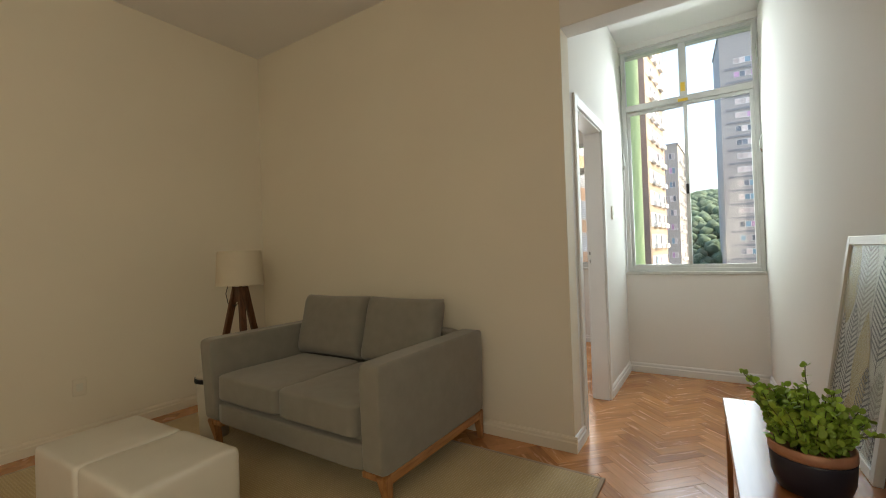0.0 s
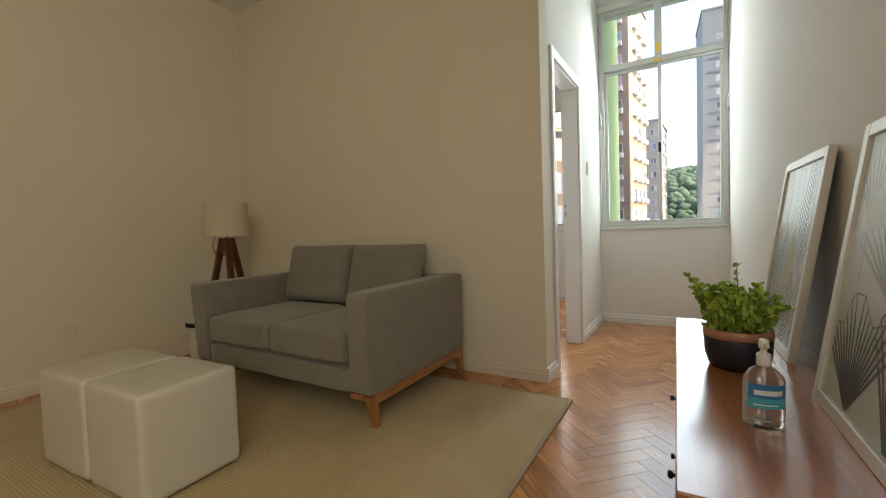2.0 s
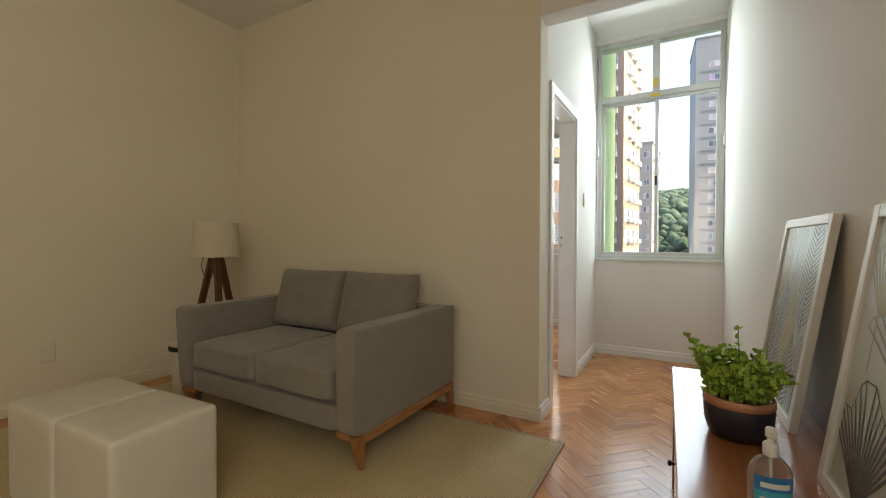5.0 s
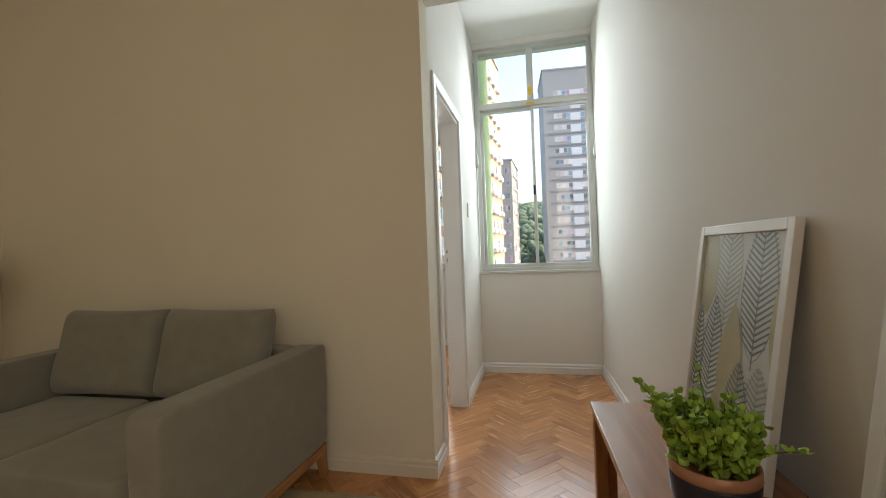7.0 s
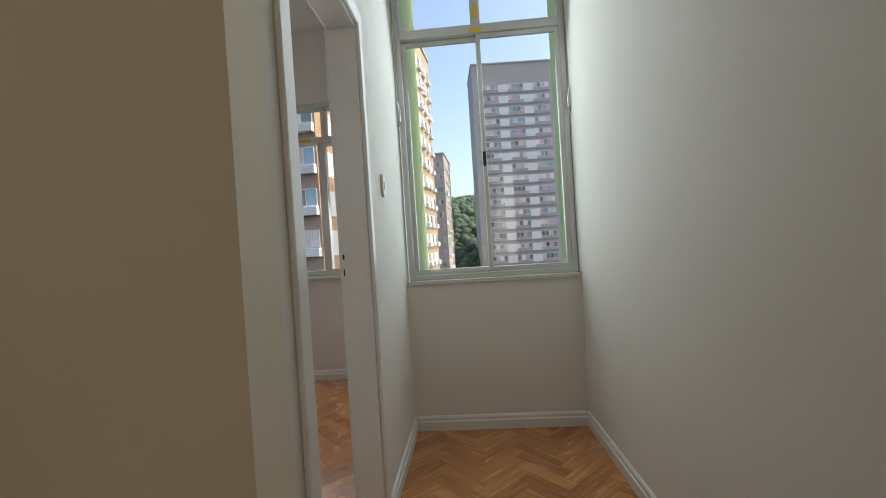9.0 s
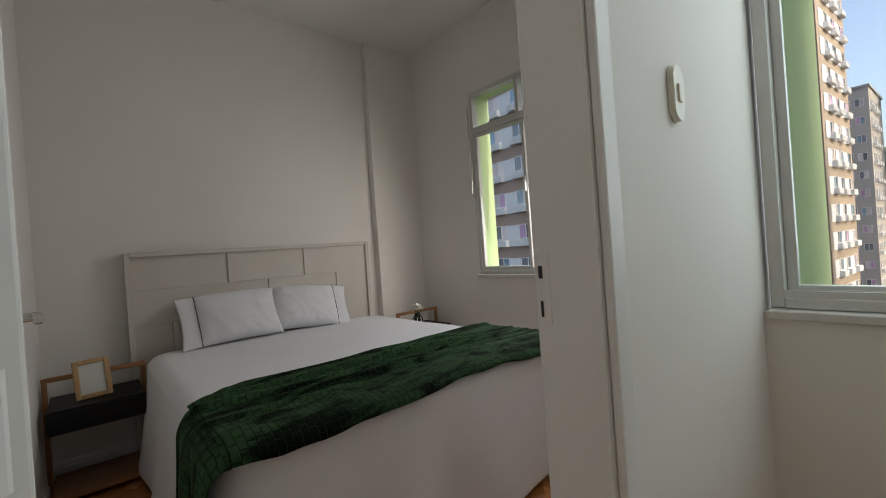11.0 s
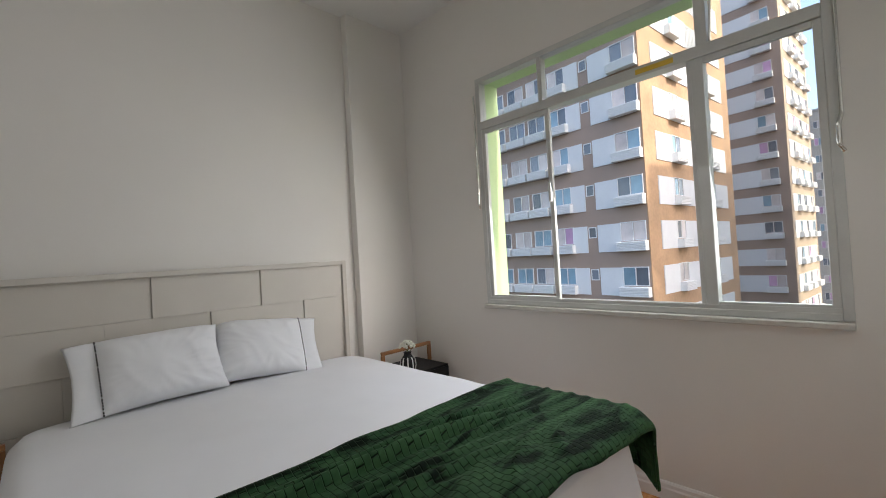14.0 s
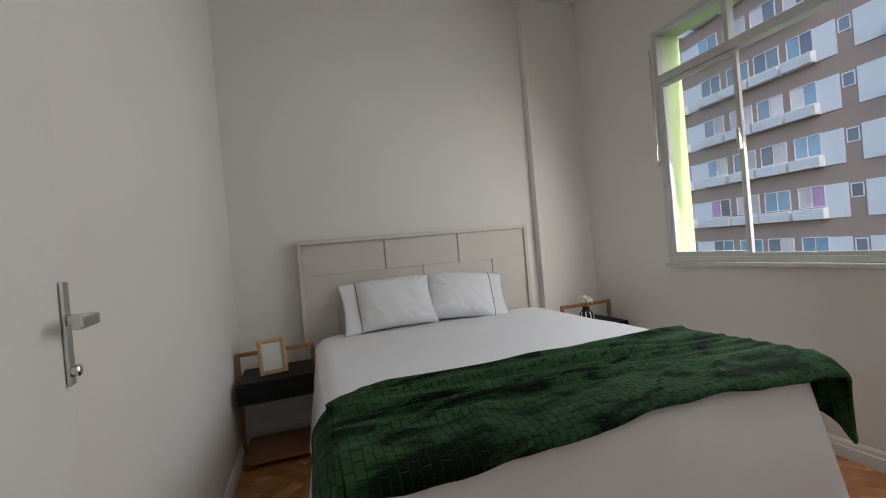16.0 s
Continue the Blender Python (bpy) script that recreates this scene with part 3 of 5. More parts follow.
def house(name, label, corner, turn, wa, wb, z0, z1, wall_mat, wall_b, cols_a, cols_b, storeys, first, pitch, seed):
    """A house with one face towards -y (to the left of its corner) and one towards +x."""
    h = thing(name, pose(corner[0], corner[1], 0, 0, 0, turn), label, "apartment building")
    part("wall", boxes((-wa, 0.0, z0, -0.02, wb - 0.02, z1)), wall_mat, h)
    part("side_wall", boxes((-0.016, 0.004, z0, 0.05, wb, z1)), wall_b, h)
    part("roof", boxes((-wa - 0.2, -0.2, z1, 0.25, wb + 0.2, z1 + 0.35)), GREYWALL, h)
    rnd = random.Random(seed)
    if cols_a:
        facade_side(h, pose(-sum(w for _, w in cols_a), -0.004, 0), cols_a[::-1], storeys, first, pitch, 0, wall_mat, rnd)
    if cols_b:
        facade_side(h, pose(0.054, 0, 0, 0, 0, 90), cols_b, storeys, first, pitch, 1, wall_b, rnd)
    return h


GROUND = surface("street_asphalt", (0.06, 0.06, 0.06), rough=0.9, spread=0.2, scale=0.2, fine=20, bump=0.2)
structure("ground", boxes((-600, 6, -14.2, 600, 900, -14)), GROUND, "dark asphalt street far below the windows", "ground")
A = [("gap", 0.12), ("ac", 1.7), ("panel", 1.6), ("small", 0.8), ("panel", 1.1), ("ac", 1.45), ("gap", 0.45), ("ac", 1.6), ("gap", 0.35), ("ac", 1.6), ("gap", 0.5), ("ac", 1.6), ("panel", 1.4), ("ac", 1.6)]
B = [("gap", 1.6), ("panel", 2.3), ("ac", 1.4), ("panel", 2.0), ("grille", 1.8), ("panel", 0.8), ("ac", 1.4), ("panel", 2.6), ("gap", 1.6)]
house("apartment_building", "brown apartment building with white panels and air conditioner boxes", (-10.0, 28.0), -5.7, 24, 15.5, -14, 30, BROWN, OCHRE, A, B, 15, 0.9 - 5 * 2.9, 2.9, 3)
A2 = [("gap", 0.8), ("ac", 1.6), ("panel", 3.0), ("small", 0.9), ("ac", 1.6), ("panel", 3.0), ("ac", 1.6)]
B2 = [("gap", 0.8), ("panel", 1.6), ("ac", 1.5), ("panel", 1.4), ("ac", 1.5), ("panel", 1.8), ("ac", 1.5), ("gap", 0.8)]
house("apartment_building", "tall brown and white apartment tower behind the first one", (-6.2, 58.0), -5.7, 16, 11, -14, 31.5, BROWN, OCHRE_DULL, A2, B2, 15, 1.0 - 5 * 2.9, 2.9, 5)
house("apartment_building", "slim pale tower farther down the street", (-4.9, 96.0), -3, 3.6, 14, -14, 22, PALE, PALE, [("gap", .5), ("win", 1.1), ("gap", .5), ("win", 1.1)], [("gap", 1), ("ac", 1.3), ("gap", 1.5), ("ac", 1.3), ("gap", 1.5), ("ac", 1.3)], 12, 1.0 - 5 * 2.9, 2.9, 6)
mid = [("gap", 1.2), ("win", 2.0), ("win", 2.0), ("panel", 2.4), ("win", 2.0), ("win", 2.0), ("panel", 2.4), ("win", 2.0), ("win", 2.0), ("gap", 1.0)]
t3 = house("apartment_building", "wide grey apartment tower with blue-grey bands at the street end", (23.5, 108.0), 4, 20.5, 14, -14, 46, GREYWALL, GREYWALL, mid, [], 19, 1.2 - 5 * 2.9, 2.9, 7)
for k in range(19):
    part("band", boxes((-19.6, -0.12, 1.2 - 14.5 + k * 2.9 - 0.50, -1.0, -0.03, 1.2 - 14.5 + k * 2.9 - 0.05)), SLAB, t3)
C4 = [("gap", 1.0), ("win", 2.4), ("panel", 1.2), ("win", 2.4), ("gap", 1.2), ("win", 2.4), ("panel", 1.2), ("win", 2.4), ("gap", 0.8)]
t4 = thing("apartment_building", pose(11.8, 30, 0, 0, 0, -3), "long grey apartment house with dark drain pipes across the street", "apartment building")
part("wall", boxes((0.0, 0, -14, 14, 30, 24)), GREYWALL, t4)
part("roof", boxes((-0.2, -0.2, 24, 14, 30, 24.4)), SLAB, t4)
facade_side(t4, pose(-0.004, 30, 0, 0, 0, -90), C4 * 2, 13, 1.2 - 5 * 2.9, 2.9, 2, GREYWALL, random.Random(9))
for y in (3.0, 8.4, 15.6, 21.5, 26.8):
    part("drain_pipe", tube([(-0.15, y, -14), (-0.15, y, 23.5)], 0.11), SLAB, t4)


def hill():
    bm = bmesh.new()
    n = 70
    grid = []
    for i in range(n):
        row = []
        for j in range(n):
            x, y = -110 + 190 * i / (n - 1), 112 + 168 * j / (n - 1)
            d = ((x - 5) / 75) ** 2 + ((y - 205) / 95) ** 2
            z = -14 + 34 * max(0, 1 - d) ** 0.7 + 3.2 * noise.fractal(Vector((x, y, 0)) * 0.11, 1, 2, 4)
            row.append(bm.verts.new((x, y, z)))
        grid.append(row)
    for i in range(n - 1):
        for j in range(n - 1):
            bm.faces.new((grid[i][j], grid[i + 1][j], grid[i + 1][j + 1], grid[i][j + 1]))
    return bm


structure("hill", hill(), TREE, "wooded green hillside behind the towers", "hill")


def crowns():
    """Ragged tree crowns, one rough ball of foliage each, joined."""
    rnd = random.Random(12)
    ball = bmesh.new()
    bmesh.ops.create_icosphere(ball, subdivisions=1, radius=1.0)
    co, tri = [v.co.copy() for v in ball.verts], [[v.index for v in f.verts] for f in ball.faces]
    ball.free()
    verts, faces = [], []
    for _ in range(4200):
        x, y = rnd.uniform(-55, 55), rnd.uniform(114, 212)
        d = ((x - 5) / 75) ** 2 + ((y - 205) / 95) ** 2
        if d > 1:
            continue
        r, tall = rnd.uniform(0.9, 2.1), rnd.uniform(0.7, 1.2)
        c = Vector((x, y, -14 + 34 * (1 - d) ** 0.7 + r * 0.8))
        base = len(verts)
        for p in co:
            q = c + Vector((p.x * r, p.y * r, p.z * r * tall))
            verts.append(q + 0.30 * r * noise.noise_vector(q * 0.9) + 0.22 * r * noise.noise_vector(q * 3.1))
        faces += [[base + k for k in f] for f in tri]
    me = bpy.data.meshes.new("hillside_trees")
    me.from_pydata(verts, [], faces)
    return me


TREES = surface("tree_crowns", (0.075, 0.115, 0.07), rough=0.9, spread=0.6, scale=0.5, fine=3, bump=0.6, per_island=0.6, dist=0.3)
tagged(part("hillside_trees", crowns(), TREES, smooth=True), "dense green trees covering the hillside", "trees", kind="stuff")

# ---- materials of the furniture ----
GREY_CLOTH = surface("grey_sofa_cloth", (0.235, 0.215, 0.178), rough=0.9, spread=0.12, scale=14, fine=650, bump=0.3, sheen=0.25, dist=0.001)
LEATHER = surface("white_leatherette", (0.64, 0.60, 0.52), rough=0.45, spread=0.05, scale=5, fine=260, bump=0.15, dist=0.001)
RUG = woven("beige_woven_rug", (0.45, 0.33, 0.155), (0.60, 0.465, 0.255), 23, rough=0.95, bump=0.6, tall=0.005)
RUG_EDGE = surface("rug_binding", (0.42, 0.32, 0.22), rough=0.9, spread=0.15, scale=40, fine=300, bump=0.3)
LEGWOOD = wood("honey_wood", (0.28, 0.11, 0.035), (0.52, 0.26, 0.10), rough=0.4, grain=(40, 40, 5))
RAILWOOD = wood("honey_wood_rail", (0.28, 0.11, 0.035), (0.52, 0.26, 0.10), rough=0.4, grain=(40, 5, 40))
CONSOLE = wood("console_wood", (0.31, 0.105, 0.036), (0.47, 0.19, 0.075), rough=0.22, grain=(28, 2.5, 28), coat=0.7)
LAMPWOOD = wood("dark_tripod_wood", (0.06, 0.022, 0.010), (0.17, 0.070, 0.030), rough=0.4, grain=(60, 60, 8))
BLACK = surface("black_lacquer", (0.010, 0.010, 0.011), rough=0.5, spread=0.2, scale=10, bump=0.03, spec=0.25)
SHADE = surface("white_lamp_shade", (0.60, 0.53, 0.40), rough=0.9, spread=0.04, scale=8, fine=300, bump=0.15)
BIN_PL = surface("beige_bin_plastic", (0.50, 0.46, 0.38), rough=0.4, spread=0.06, scale=12, bump=0.02)
WHITE_PL = surface("white_plastic", (0.76, 0.76, 0.74), rough=0.35, spread=0.04, bump=0.02)
COPPER = surface("copper_rim", (0.48, 0.24, 0.15), rough=0.4, metal=0.3, spread=0.1, scale=30, bump=0.05)
POT = surface("dark_navy_glaze", (0.020, 0.020, 0.035), rough=0.35, spread=0.25, scale=20, bump=0.06)
LEAF = surface("leaf_green", (0.30, 0.46, 0.06), rough=0.5, spread=0.55, scale=20, fine=120, bump=0.15, per_island=0.8)
STEM = surface("plant_stem", (0.12, 0.14, 0.05), rough=0.7, spread=0.2, bump=0.1)
SOIL = surface("dark_soil", (0.03, 0.022, 0.016), rough=0.95, spread=0.4, scale=60, bump=0.5)

# ---- living room ----
rug = thing("rug", pose(0, 0, 0), "beige woven rug with a bound edge under the sofa", "rug")
RX0, RX1, RY0, RY1 = -2.72, 0.215, -2.205, -0.225


def rug_mesh():
    bm = bmesh.new()
    nx, ny = 90, 60
    g = []
    for i in range(nx + 1):
        row = []
        for j in range(ny + 1):
            x, y = RX0 + 0.02 + (RX1 - RX0 - 0.04) * i / nx, RY0 + 0.02 + (RY1 - RY0 - 0.04) * j / ny
            z = 0.011 + 0.0015 * noise.noise(Vector((x, y, 0)) * 3)
            row.append(bm.verts.new((x, y, z)))
        g.append(row)
    for i in range(nx):
        for j in range(ny):
            bm.faces.new((g[i][j], g[i + 1][j], g[i + 1][j + 1], g[i][j + 1]))
    return bm


part("woven_mat", rug_mesh(), RUG, rug, smooth=True)
part("binding", boxes((RX0, RY0, 0.001, RX0 + 0.022, RY1, 0.0125), (RX1 - 0.022, RY0, 0.001, RX1, RY1, 0.0125), (RX0 + 0.022, RY0, 0.001, RX1 - 0.022, RY0 + 0.022, 0.0125), (RX0 + 0.022, RY1 - 0.022, 0.001, RX1 - 0.022, RY1, 0.0125), bevel=0.004), RUG_EDGE, rug, "tan cloth binding")


def soft_box(x0, y0, z0, x1, y1, z1, power=9, n=16, crown=0.0, wrinkle=0.0, seed=0):
    bm = cushion(x1 - x0, y1 - y0, z1 - z0, power, crown, n, wrinkle, seed)
    bmesh.ops.translate(bm, verts=bm.verts[:], vec=((x0 + x1) / 2, (y0 + y1) / 2, z0))
    return bm


sofa = thing("sofa", pose(-1.29, -0.56, 0), "two-seat grey fabric sofa on honey wood legs against the wall", "sofa")
HX = 0.745
for sx in (-1, 1):
    bm = soft_box(-0.062, -0.50, 0.186, 0.062, 0.475, 0.70, 22, 24)
    for v in bm.verts:
        k = (v.co.z - 0.186) / 0.51
        v.co.x += sx * 0.010 * k
        v.co.y -= 0.022 * k * (v.co.y < 0)
        v.co.x += sx * (HX - 0.068)
    part("arm", bm, GREY_CLOTH, sofa, smooth=True)
part("base", soft_box(-HX + 0.126, -0.498, 0.186, HX - 0.126, 0.44, 0.310, 26, 16), GREY_CLOTH, sofa, smooth=True)
part("back", soft_box(-HX + 0.126, 0.33, 0.31, HX - 0.126, 0.472, 0.695, 12, 18), GREY_CLOTH, sofa, smooth=True)


part("deck", soft_box(-0.60, -0.455, 0.305, 0.60, 0.34, 0.340, 20, 8), GREY_CLOTH, sofa, smooth=True)


def back_cushion(lx, lz, th, seed):
    """A loose cushion with flat faces, straight seams and pointed corners."""
    bm = bmesh.new()
    n = 34
    for side in (-1, 1):
        g = []
        for i in range(n + 1):
            row = []
            for j in range(n + 1):
                u, v = 2 * i / n - 1, 2 * j / n - 1
                f = max(0.0, (1 - u ** 8) * (1 - v ** 8)) ** 0.55
                pin = 1 - 0.022 * (1 - v * v) * u ** 6
                pinz = 1 - 0.030 * (1 - u * u) * v ** 6
                x, z = u * lx / 2 * pin, v * lz / 2 * pinz + lz / 2
                w = 0.010 * noise.noise(Vector((x * 5 + seed, z * 5, side))) + 0.004 * noise.noise(Vector((x * 14, z * 14 + seed, side)))
                row.append(bm.verts.new((x, side * th / 2 * f + w * f, z)))
            g.append(row)
        for i in range(n):
            for j in range(n):
                q = (g[i][j], g[i + 1][j], g[i + 1][j + 1], g[i][j + 1])
                bm.faces.new(q if side < 0 else q[::-1])
    bmesh.ops.remove_doubles(bm, verts=bm.verts[:], dist=0.0004)
    return bm


for k, sx in enumerate((-1, 1)):
    part("seat_cushion", soft_box(sx * 0.295 - 0.291, -0.515, 0.334, sx * 0.295 + 0.291, 0.16, 0.490, 14, 24, 0.06, 0.004, k * 3.1), GREY_CLOTH, sofa, smooth=True)
    o = part("back_cushion", back_cushion(0.61, 0.435, 0.17, 7 + 3 * k), GREY_CLOTH, sofa, smooth=True)
    o.matrix_local = pose(sx * 0.308 - 0.018, 0.165, 0.487, -15, 0, sx * -2)
    o["label"] = "loose grey back cushion with sharp seams"
part("back_rail", boxes((-0.68, 0.40, 0.132, 0.68, 0.44, 0.186), bevel=0.004), RAILWOOD, sofa, "honey wood back rail")
for sx in (-1, 1):
    part("rail", boxes((sx * 0.716 - 0.022, -0.44, 0.138, sx * 0.716 + 0.022, 0.44, 0.186), bevel=0.004), RAILWOOD, sofa, "honey wood side rail")
    for sy in (-1, 1):
        foot = (sx * 0.712, -0.425 if sy < 0 else 0.475, 0.0)
        top = (sx * 0.714, -0.462 if sy < 0 else 0.435, 0.186)
        part("leg", beam(top, foot, 0.056, 0.030, bevel=0.004), LEGWOOD, sofa, "tapered honey wood leg")
    part("corner_block", boxes((sx * 0.64 - 0.045, -0.482, 0.156, sx * 0.64 + 0.045, -0.442, 0.186), bevel=0.006), LEGWOOD, sofa)

for x, y in ((-1.515, -1.728), (-1.104, -1.706)):
    pf = thing("pouf", pose(x, y, 0.0125, 0, 0, 2.5), "white leatherette cube pouf standing on the rug", "pouf", "pair of white poufs")
    part("body", soft_box(-0.204, -0.196, 0.009, 0.204, 0.196, 0.425, 26, 26, 0.03, 0.003, x), LEATHER, pf, smooth=True)
    part("seam", tube([(sx * 0.188, sy * 0.179, 0.405) for sx, sy in ((-1, -1), (1, -1), (1, 1), (-1, 1), (-1, -1))], 0.0035, 6), LEATHER, pf)
    for sx in (-1, 1):
        for sy in (-1, 1):
            part("foot", lathe([(0.014, 0), (0.016, 0.018)], 12, (sx * 0.165, sy * 0.158)), BLACK, pf, "small black plastic foot")

lamp = thing("floor_lamp", pose(-2.36, -0.60, 0), "wooden tripod floor lamp with a white drum shade behind the sofa", "floor lamp")
for k in range(3):
    a = radians(95 + 120 * k)
    part("leg", beam((0.26 * math.cos(a), 0.26 * math.sin(a), 0), (0.035 * math.cos(a), 0.035 * math.sin(a), 0.985), 0.032, 0.032, 0.045, bevel=0.003), LAMPWOOD, lamp)
part("head", boxes((-0.04, -0.04, 0.87, 0.04, 0.04, 0.985), bevel=0.004), LAMPWOOD, lamp)
part("stem", lathe([(0.009, 0.985), (0.009, 1.12), (0.018, 1.12), (0.018, 1.17)], 12), BRASS, lamp)
bm = bmesh.new()
for r, flip in ((0.160, 1), (0.156, -1)):
    bmesh.ops.create_cone(bm, cap_ends=False, segments=56, radius1=r + 0.012, radius2=r - 0.004, depth=0.26, matrix=Matrix.Translation((0, 0, 1.130)))
part("shade", bm, SHADE, lamp, "white fabric drum shade", smooth=True)
part("cord", tube([(-0.13, -0.02, 1.01), (-0.135, -0.04, 0.93), (-0.09, -0.05, 0.86), (0.0, -0.05, 0.84), (0.05, -0.03, 0.88)], 0.003, 6), BLACK, lamp)

bn = thing("waste_bin", pose(-2.165, -0.93, 0), "small beige plastic bin with a black rim beside the sofa", "bin")
part("body", lathe([(0.080, 0), (0.085, 0.01), (0.105, 0.385), (0.10, 0.385), (0.08, 0.02)], 32), BIN_PL, bn, smooth=True)
part("rim", lathe([(0.112, 0.385), (0.114, 0.40), (0.112, 0.412)], 32), BLACK, bn, "black plastic rim", smooth=True)
part("lid", lathe([(0.106, 0.412), (0.104, 0.43), (0.08, 0.445), (0.03, 0.45)], 32), BIN_PL, bn, smooth=True)

# the console with what stands on it
CX0, CX1, CY0, CY1, CZ = 0.667, 1.07, -1.80, -0.345, 0.545
con = thing("console_table", EAST, "reddish brown wooden console with drawers along the wall", "console")
part("top", boxes((CX0, CY0, CZ - 0.026, CX1, CY1, CZ), bevel=0.003), CONSOLE, con)
for x in (CX0 + 0.028, CX1 - 0.028):
    for y in (CY0 + 0.030, CY1 - 0.030):
        part("post", boxes((x - 0.022, y - 0.022, 0, x + 0.022, y + 0.022, CZ - 0.026), bevel=0.003), LEGWOOD, con)
part("back_panel", boxes((CX1 - 0.03, CY0 + 0.052, 0.10, CX1 - 0.018, CY1 - 0.052, CZ - 0.026)), CONSOLE, con)
for y in (CY0 + 0.03, CY1 - 0.03):
    part("side_panel", boxes((CX0 + 0.05, y - 0.008, 0.10, CX1 - 0.05, y + 0.008, CZ - 0.026)), CONSOLE, con)
part("shelf", boxes((CX0 + 0.012, CY0 + 0.052, 0.10, CX1 - 0.03, CY1 - 0.052, 0.122), bevel=0.002), CONSOLE, con)
part("divider", boxes((CX0 + 0.012, -0.80, 0.122, CX1 - 0.03, -0.78, CZ - 0.026)), CONSOLE, con)
for y0, y1 in ((CY0 + 0.055, -1.285), (-1.275, -0.803)):
    for z0, z1 in ((0.128, 0.315), (0.322, 0.512)):
        d = part("drawer", boxes((CX0 + 0.006, y0, z0, CX0 + 0.024, y1, z1), bevel=0.003), CONSOLE, con)
        k = part("knob", lathe([(0.004, 0), (0.004, 0.010), (0.009, 0.014), (0.009, 0.020), (0.005, 0.023)], 14), BLACK, d, "small dark round knob")
        k.matrix_local = pose(CX0 + 0.006, (y0 + y1) / 2, (z0 + z1) / 2, 0, -90)


def plant():
    p = thing("potted_plant", pose(0.915, -1.045, CZ) @ Matrix.Diagonal((0.87, 0.87, 1.0, 1)), "bushy green artificial plant in a dark pot with a copper rim", "plant")
    part("pot", lathe([(0.070, 0), (0.086, 0.006), (0.098, 0.04), (0.102, 0.088), (0.100, 0.095), (0.088, 0.095)], 40), POT, p, smooth=True)
    part("rim", lathe([(0.1005, 0.094), (0.104, 0.098), (0.103, 0.120), (0.098, 0.122), (0.092, 0.112)], 40), COPPER, p, "copper coloured rim", smooth=True)
    part("soil", lathe([(0.09, 0.10), (0.06, 0.108), (0.01, 0.11)], 24), SOIL, p)
    rnd = random.Random(5)
    stems, leaves = bmesh.new(), bmesh.new()

    def leaf(c, d, r):
        d = d.normalized()
        side = d.cross(Vector((rnd.uniform(-1, 1), rnd.uniform(-1, 1), rnd.uniform(-1, 1)))).normalized()
        up = side.cross(d)
        ring = []
        mid = leaves.verts.new(c + d * r - up * r * 0.18)
        for k in range(8):
            a = 2 * math.pi * k / 8
            ring.append(leaves.verts.new(c + d * (r + r * math.cos(a)) + side * r * 0.9 * math.sin(a) + up * r * 0.12 * math.cos(2 * a)))
        for k in range(8):
            leaves.faces.new((mid, ring[k], ring[(k + 1) % 8]))

    for s in range(150):
        a = rnd.uniform(0, 2 * math.pi)
        r0 = rnd.uniform(0.0, 0.085)
        tall = rnd.uniform(0.06, 0.155)
        lean = rnd.uniform(0.05, 0.62)
        if s < 4:
            a, tall, lean = (2.6, 0.205, 0.70) if s < 2 else ((1.7, 0.215, 0.25) if s == 2 else (-0.9, 0.15, 1.15)), 0, 0
            a, tall, lean = a
            r0 = 0.03
            a += rnd.uniform(-0.2, 0.2)
        p0 = Vector((r0 * math.cos(a), r0 * math.sin(a), 0.10))
        pts = []
        for i in range(9):
            k = i / 8
            pts.append(p0 + Vector((math.cos(a) * lean * tall * k ** 1.4, math.sin(a) * lean * tall * k ** 1.4, tall * k * (1 - 0.25 * lean * k))) + 0.006 * noise.noise_vector(Vector((s, i * 0.4, 0))))
        t = tube(pts, 0.0015, 5)
        me = shape(t, "tmp")
        stems.from_mesh(me)
        bpy.data.meshes.remove(me)
        for i in range(2, 9):
            c = pts[i]
            n = 3 if i > 3 else 2
            a0 = rnd.uniform(0, 6.28)
            for q in range(n):
                aa = a0 + q * 6.28 / n
                d = Vector((math.cos(aa), math.sin(aa), rnd.uniform(0.1, 0.8)))
                leaf(c, d, rnd.uniform(0.0095, 0.0145) * (1.15 - 0.05 * i))
    part("stalk", stems, STEM, p)
    part("foliage", leaves, LEAF, p, "round bright green leaves", smooth=True)


plant()

# the pump bottle
GEL = bpy.data.materials.new("clear_gel_bottle")
GEL.use_nodes = True
gb = GEL.node_tree.nodes["Principled BSDF"]
gb.inputs["Base Color"].default_value = (0.93, 0.96, 0.98, 1)
gb.inputs["Transmission Weight"].default_value = 0.92
gb.inputs["Roughness"].default_value = 0.08
gb.inputs["IOR"].default_value = 1.36
BLUE = surface("blue_label", (0.03, 0.20, 0.48), rough=0.4, spread=0.12, scale=30, bump=0.02)
CYAN = surface("cyan_label", (0.06, 0.42, 0.58), rough=0.4, spread=0.1, scale=30, bump=0.02)
INK = surface("white_ink", (0.80, 0.82, 0.84), rough=0.5, spread=0.02, bump=0)
bt = thing("pump_bottle", pose(0.928, -1.475, CZ, 0, 0, 12) @ Matrix.Diagonal((0.78, 0.80, 0.88, 1)), "clear hand gel pump bottle with a blue label", "bottle")


def oval(profile, seg=40, squash=0.62):
    bm = lathe(profile, seg)
    for v in bm.verts:
        k = squash if v.co.z < 0.128 else squash + (1 - squash) * min(1, (v.co.z - 0.128) / 0.02)
        v.co.y *= k
    return bm


part("body", oval([(0.040, 0.0), (0.047, 0.004), (0.0495, 0.012), (0.0495, 0.112), (0.046, 0.125), (0.032, 0.142), (0.017, 0.150), (0.015, 0.158)]), GEL, bt, smooth=True)
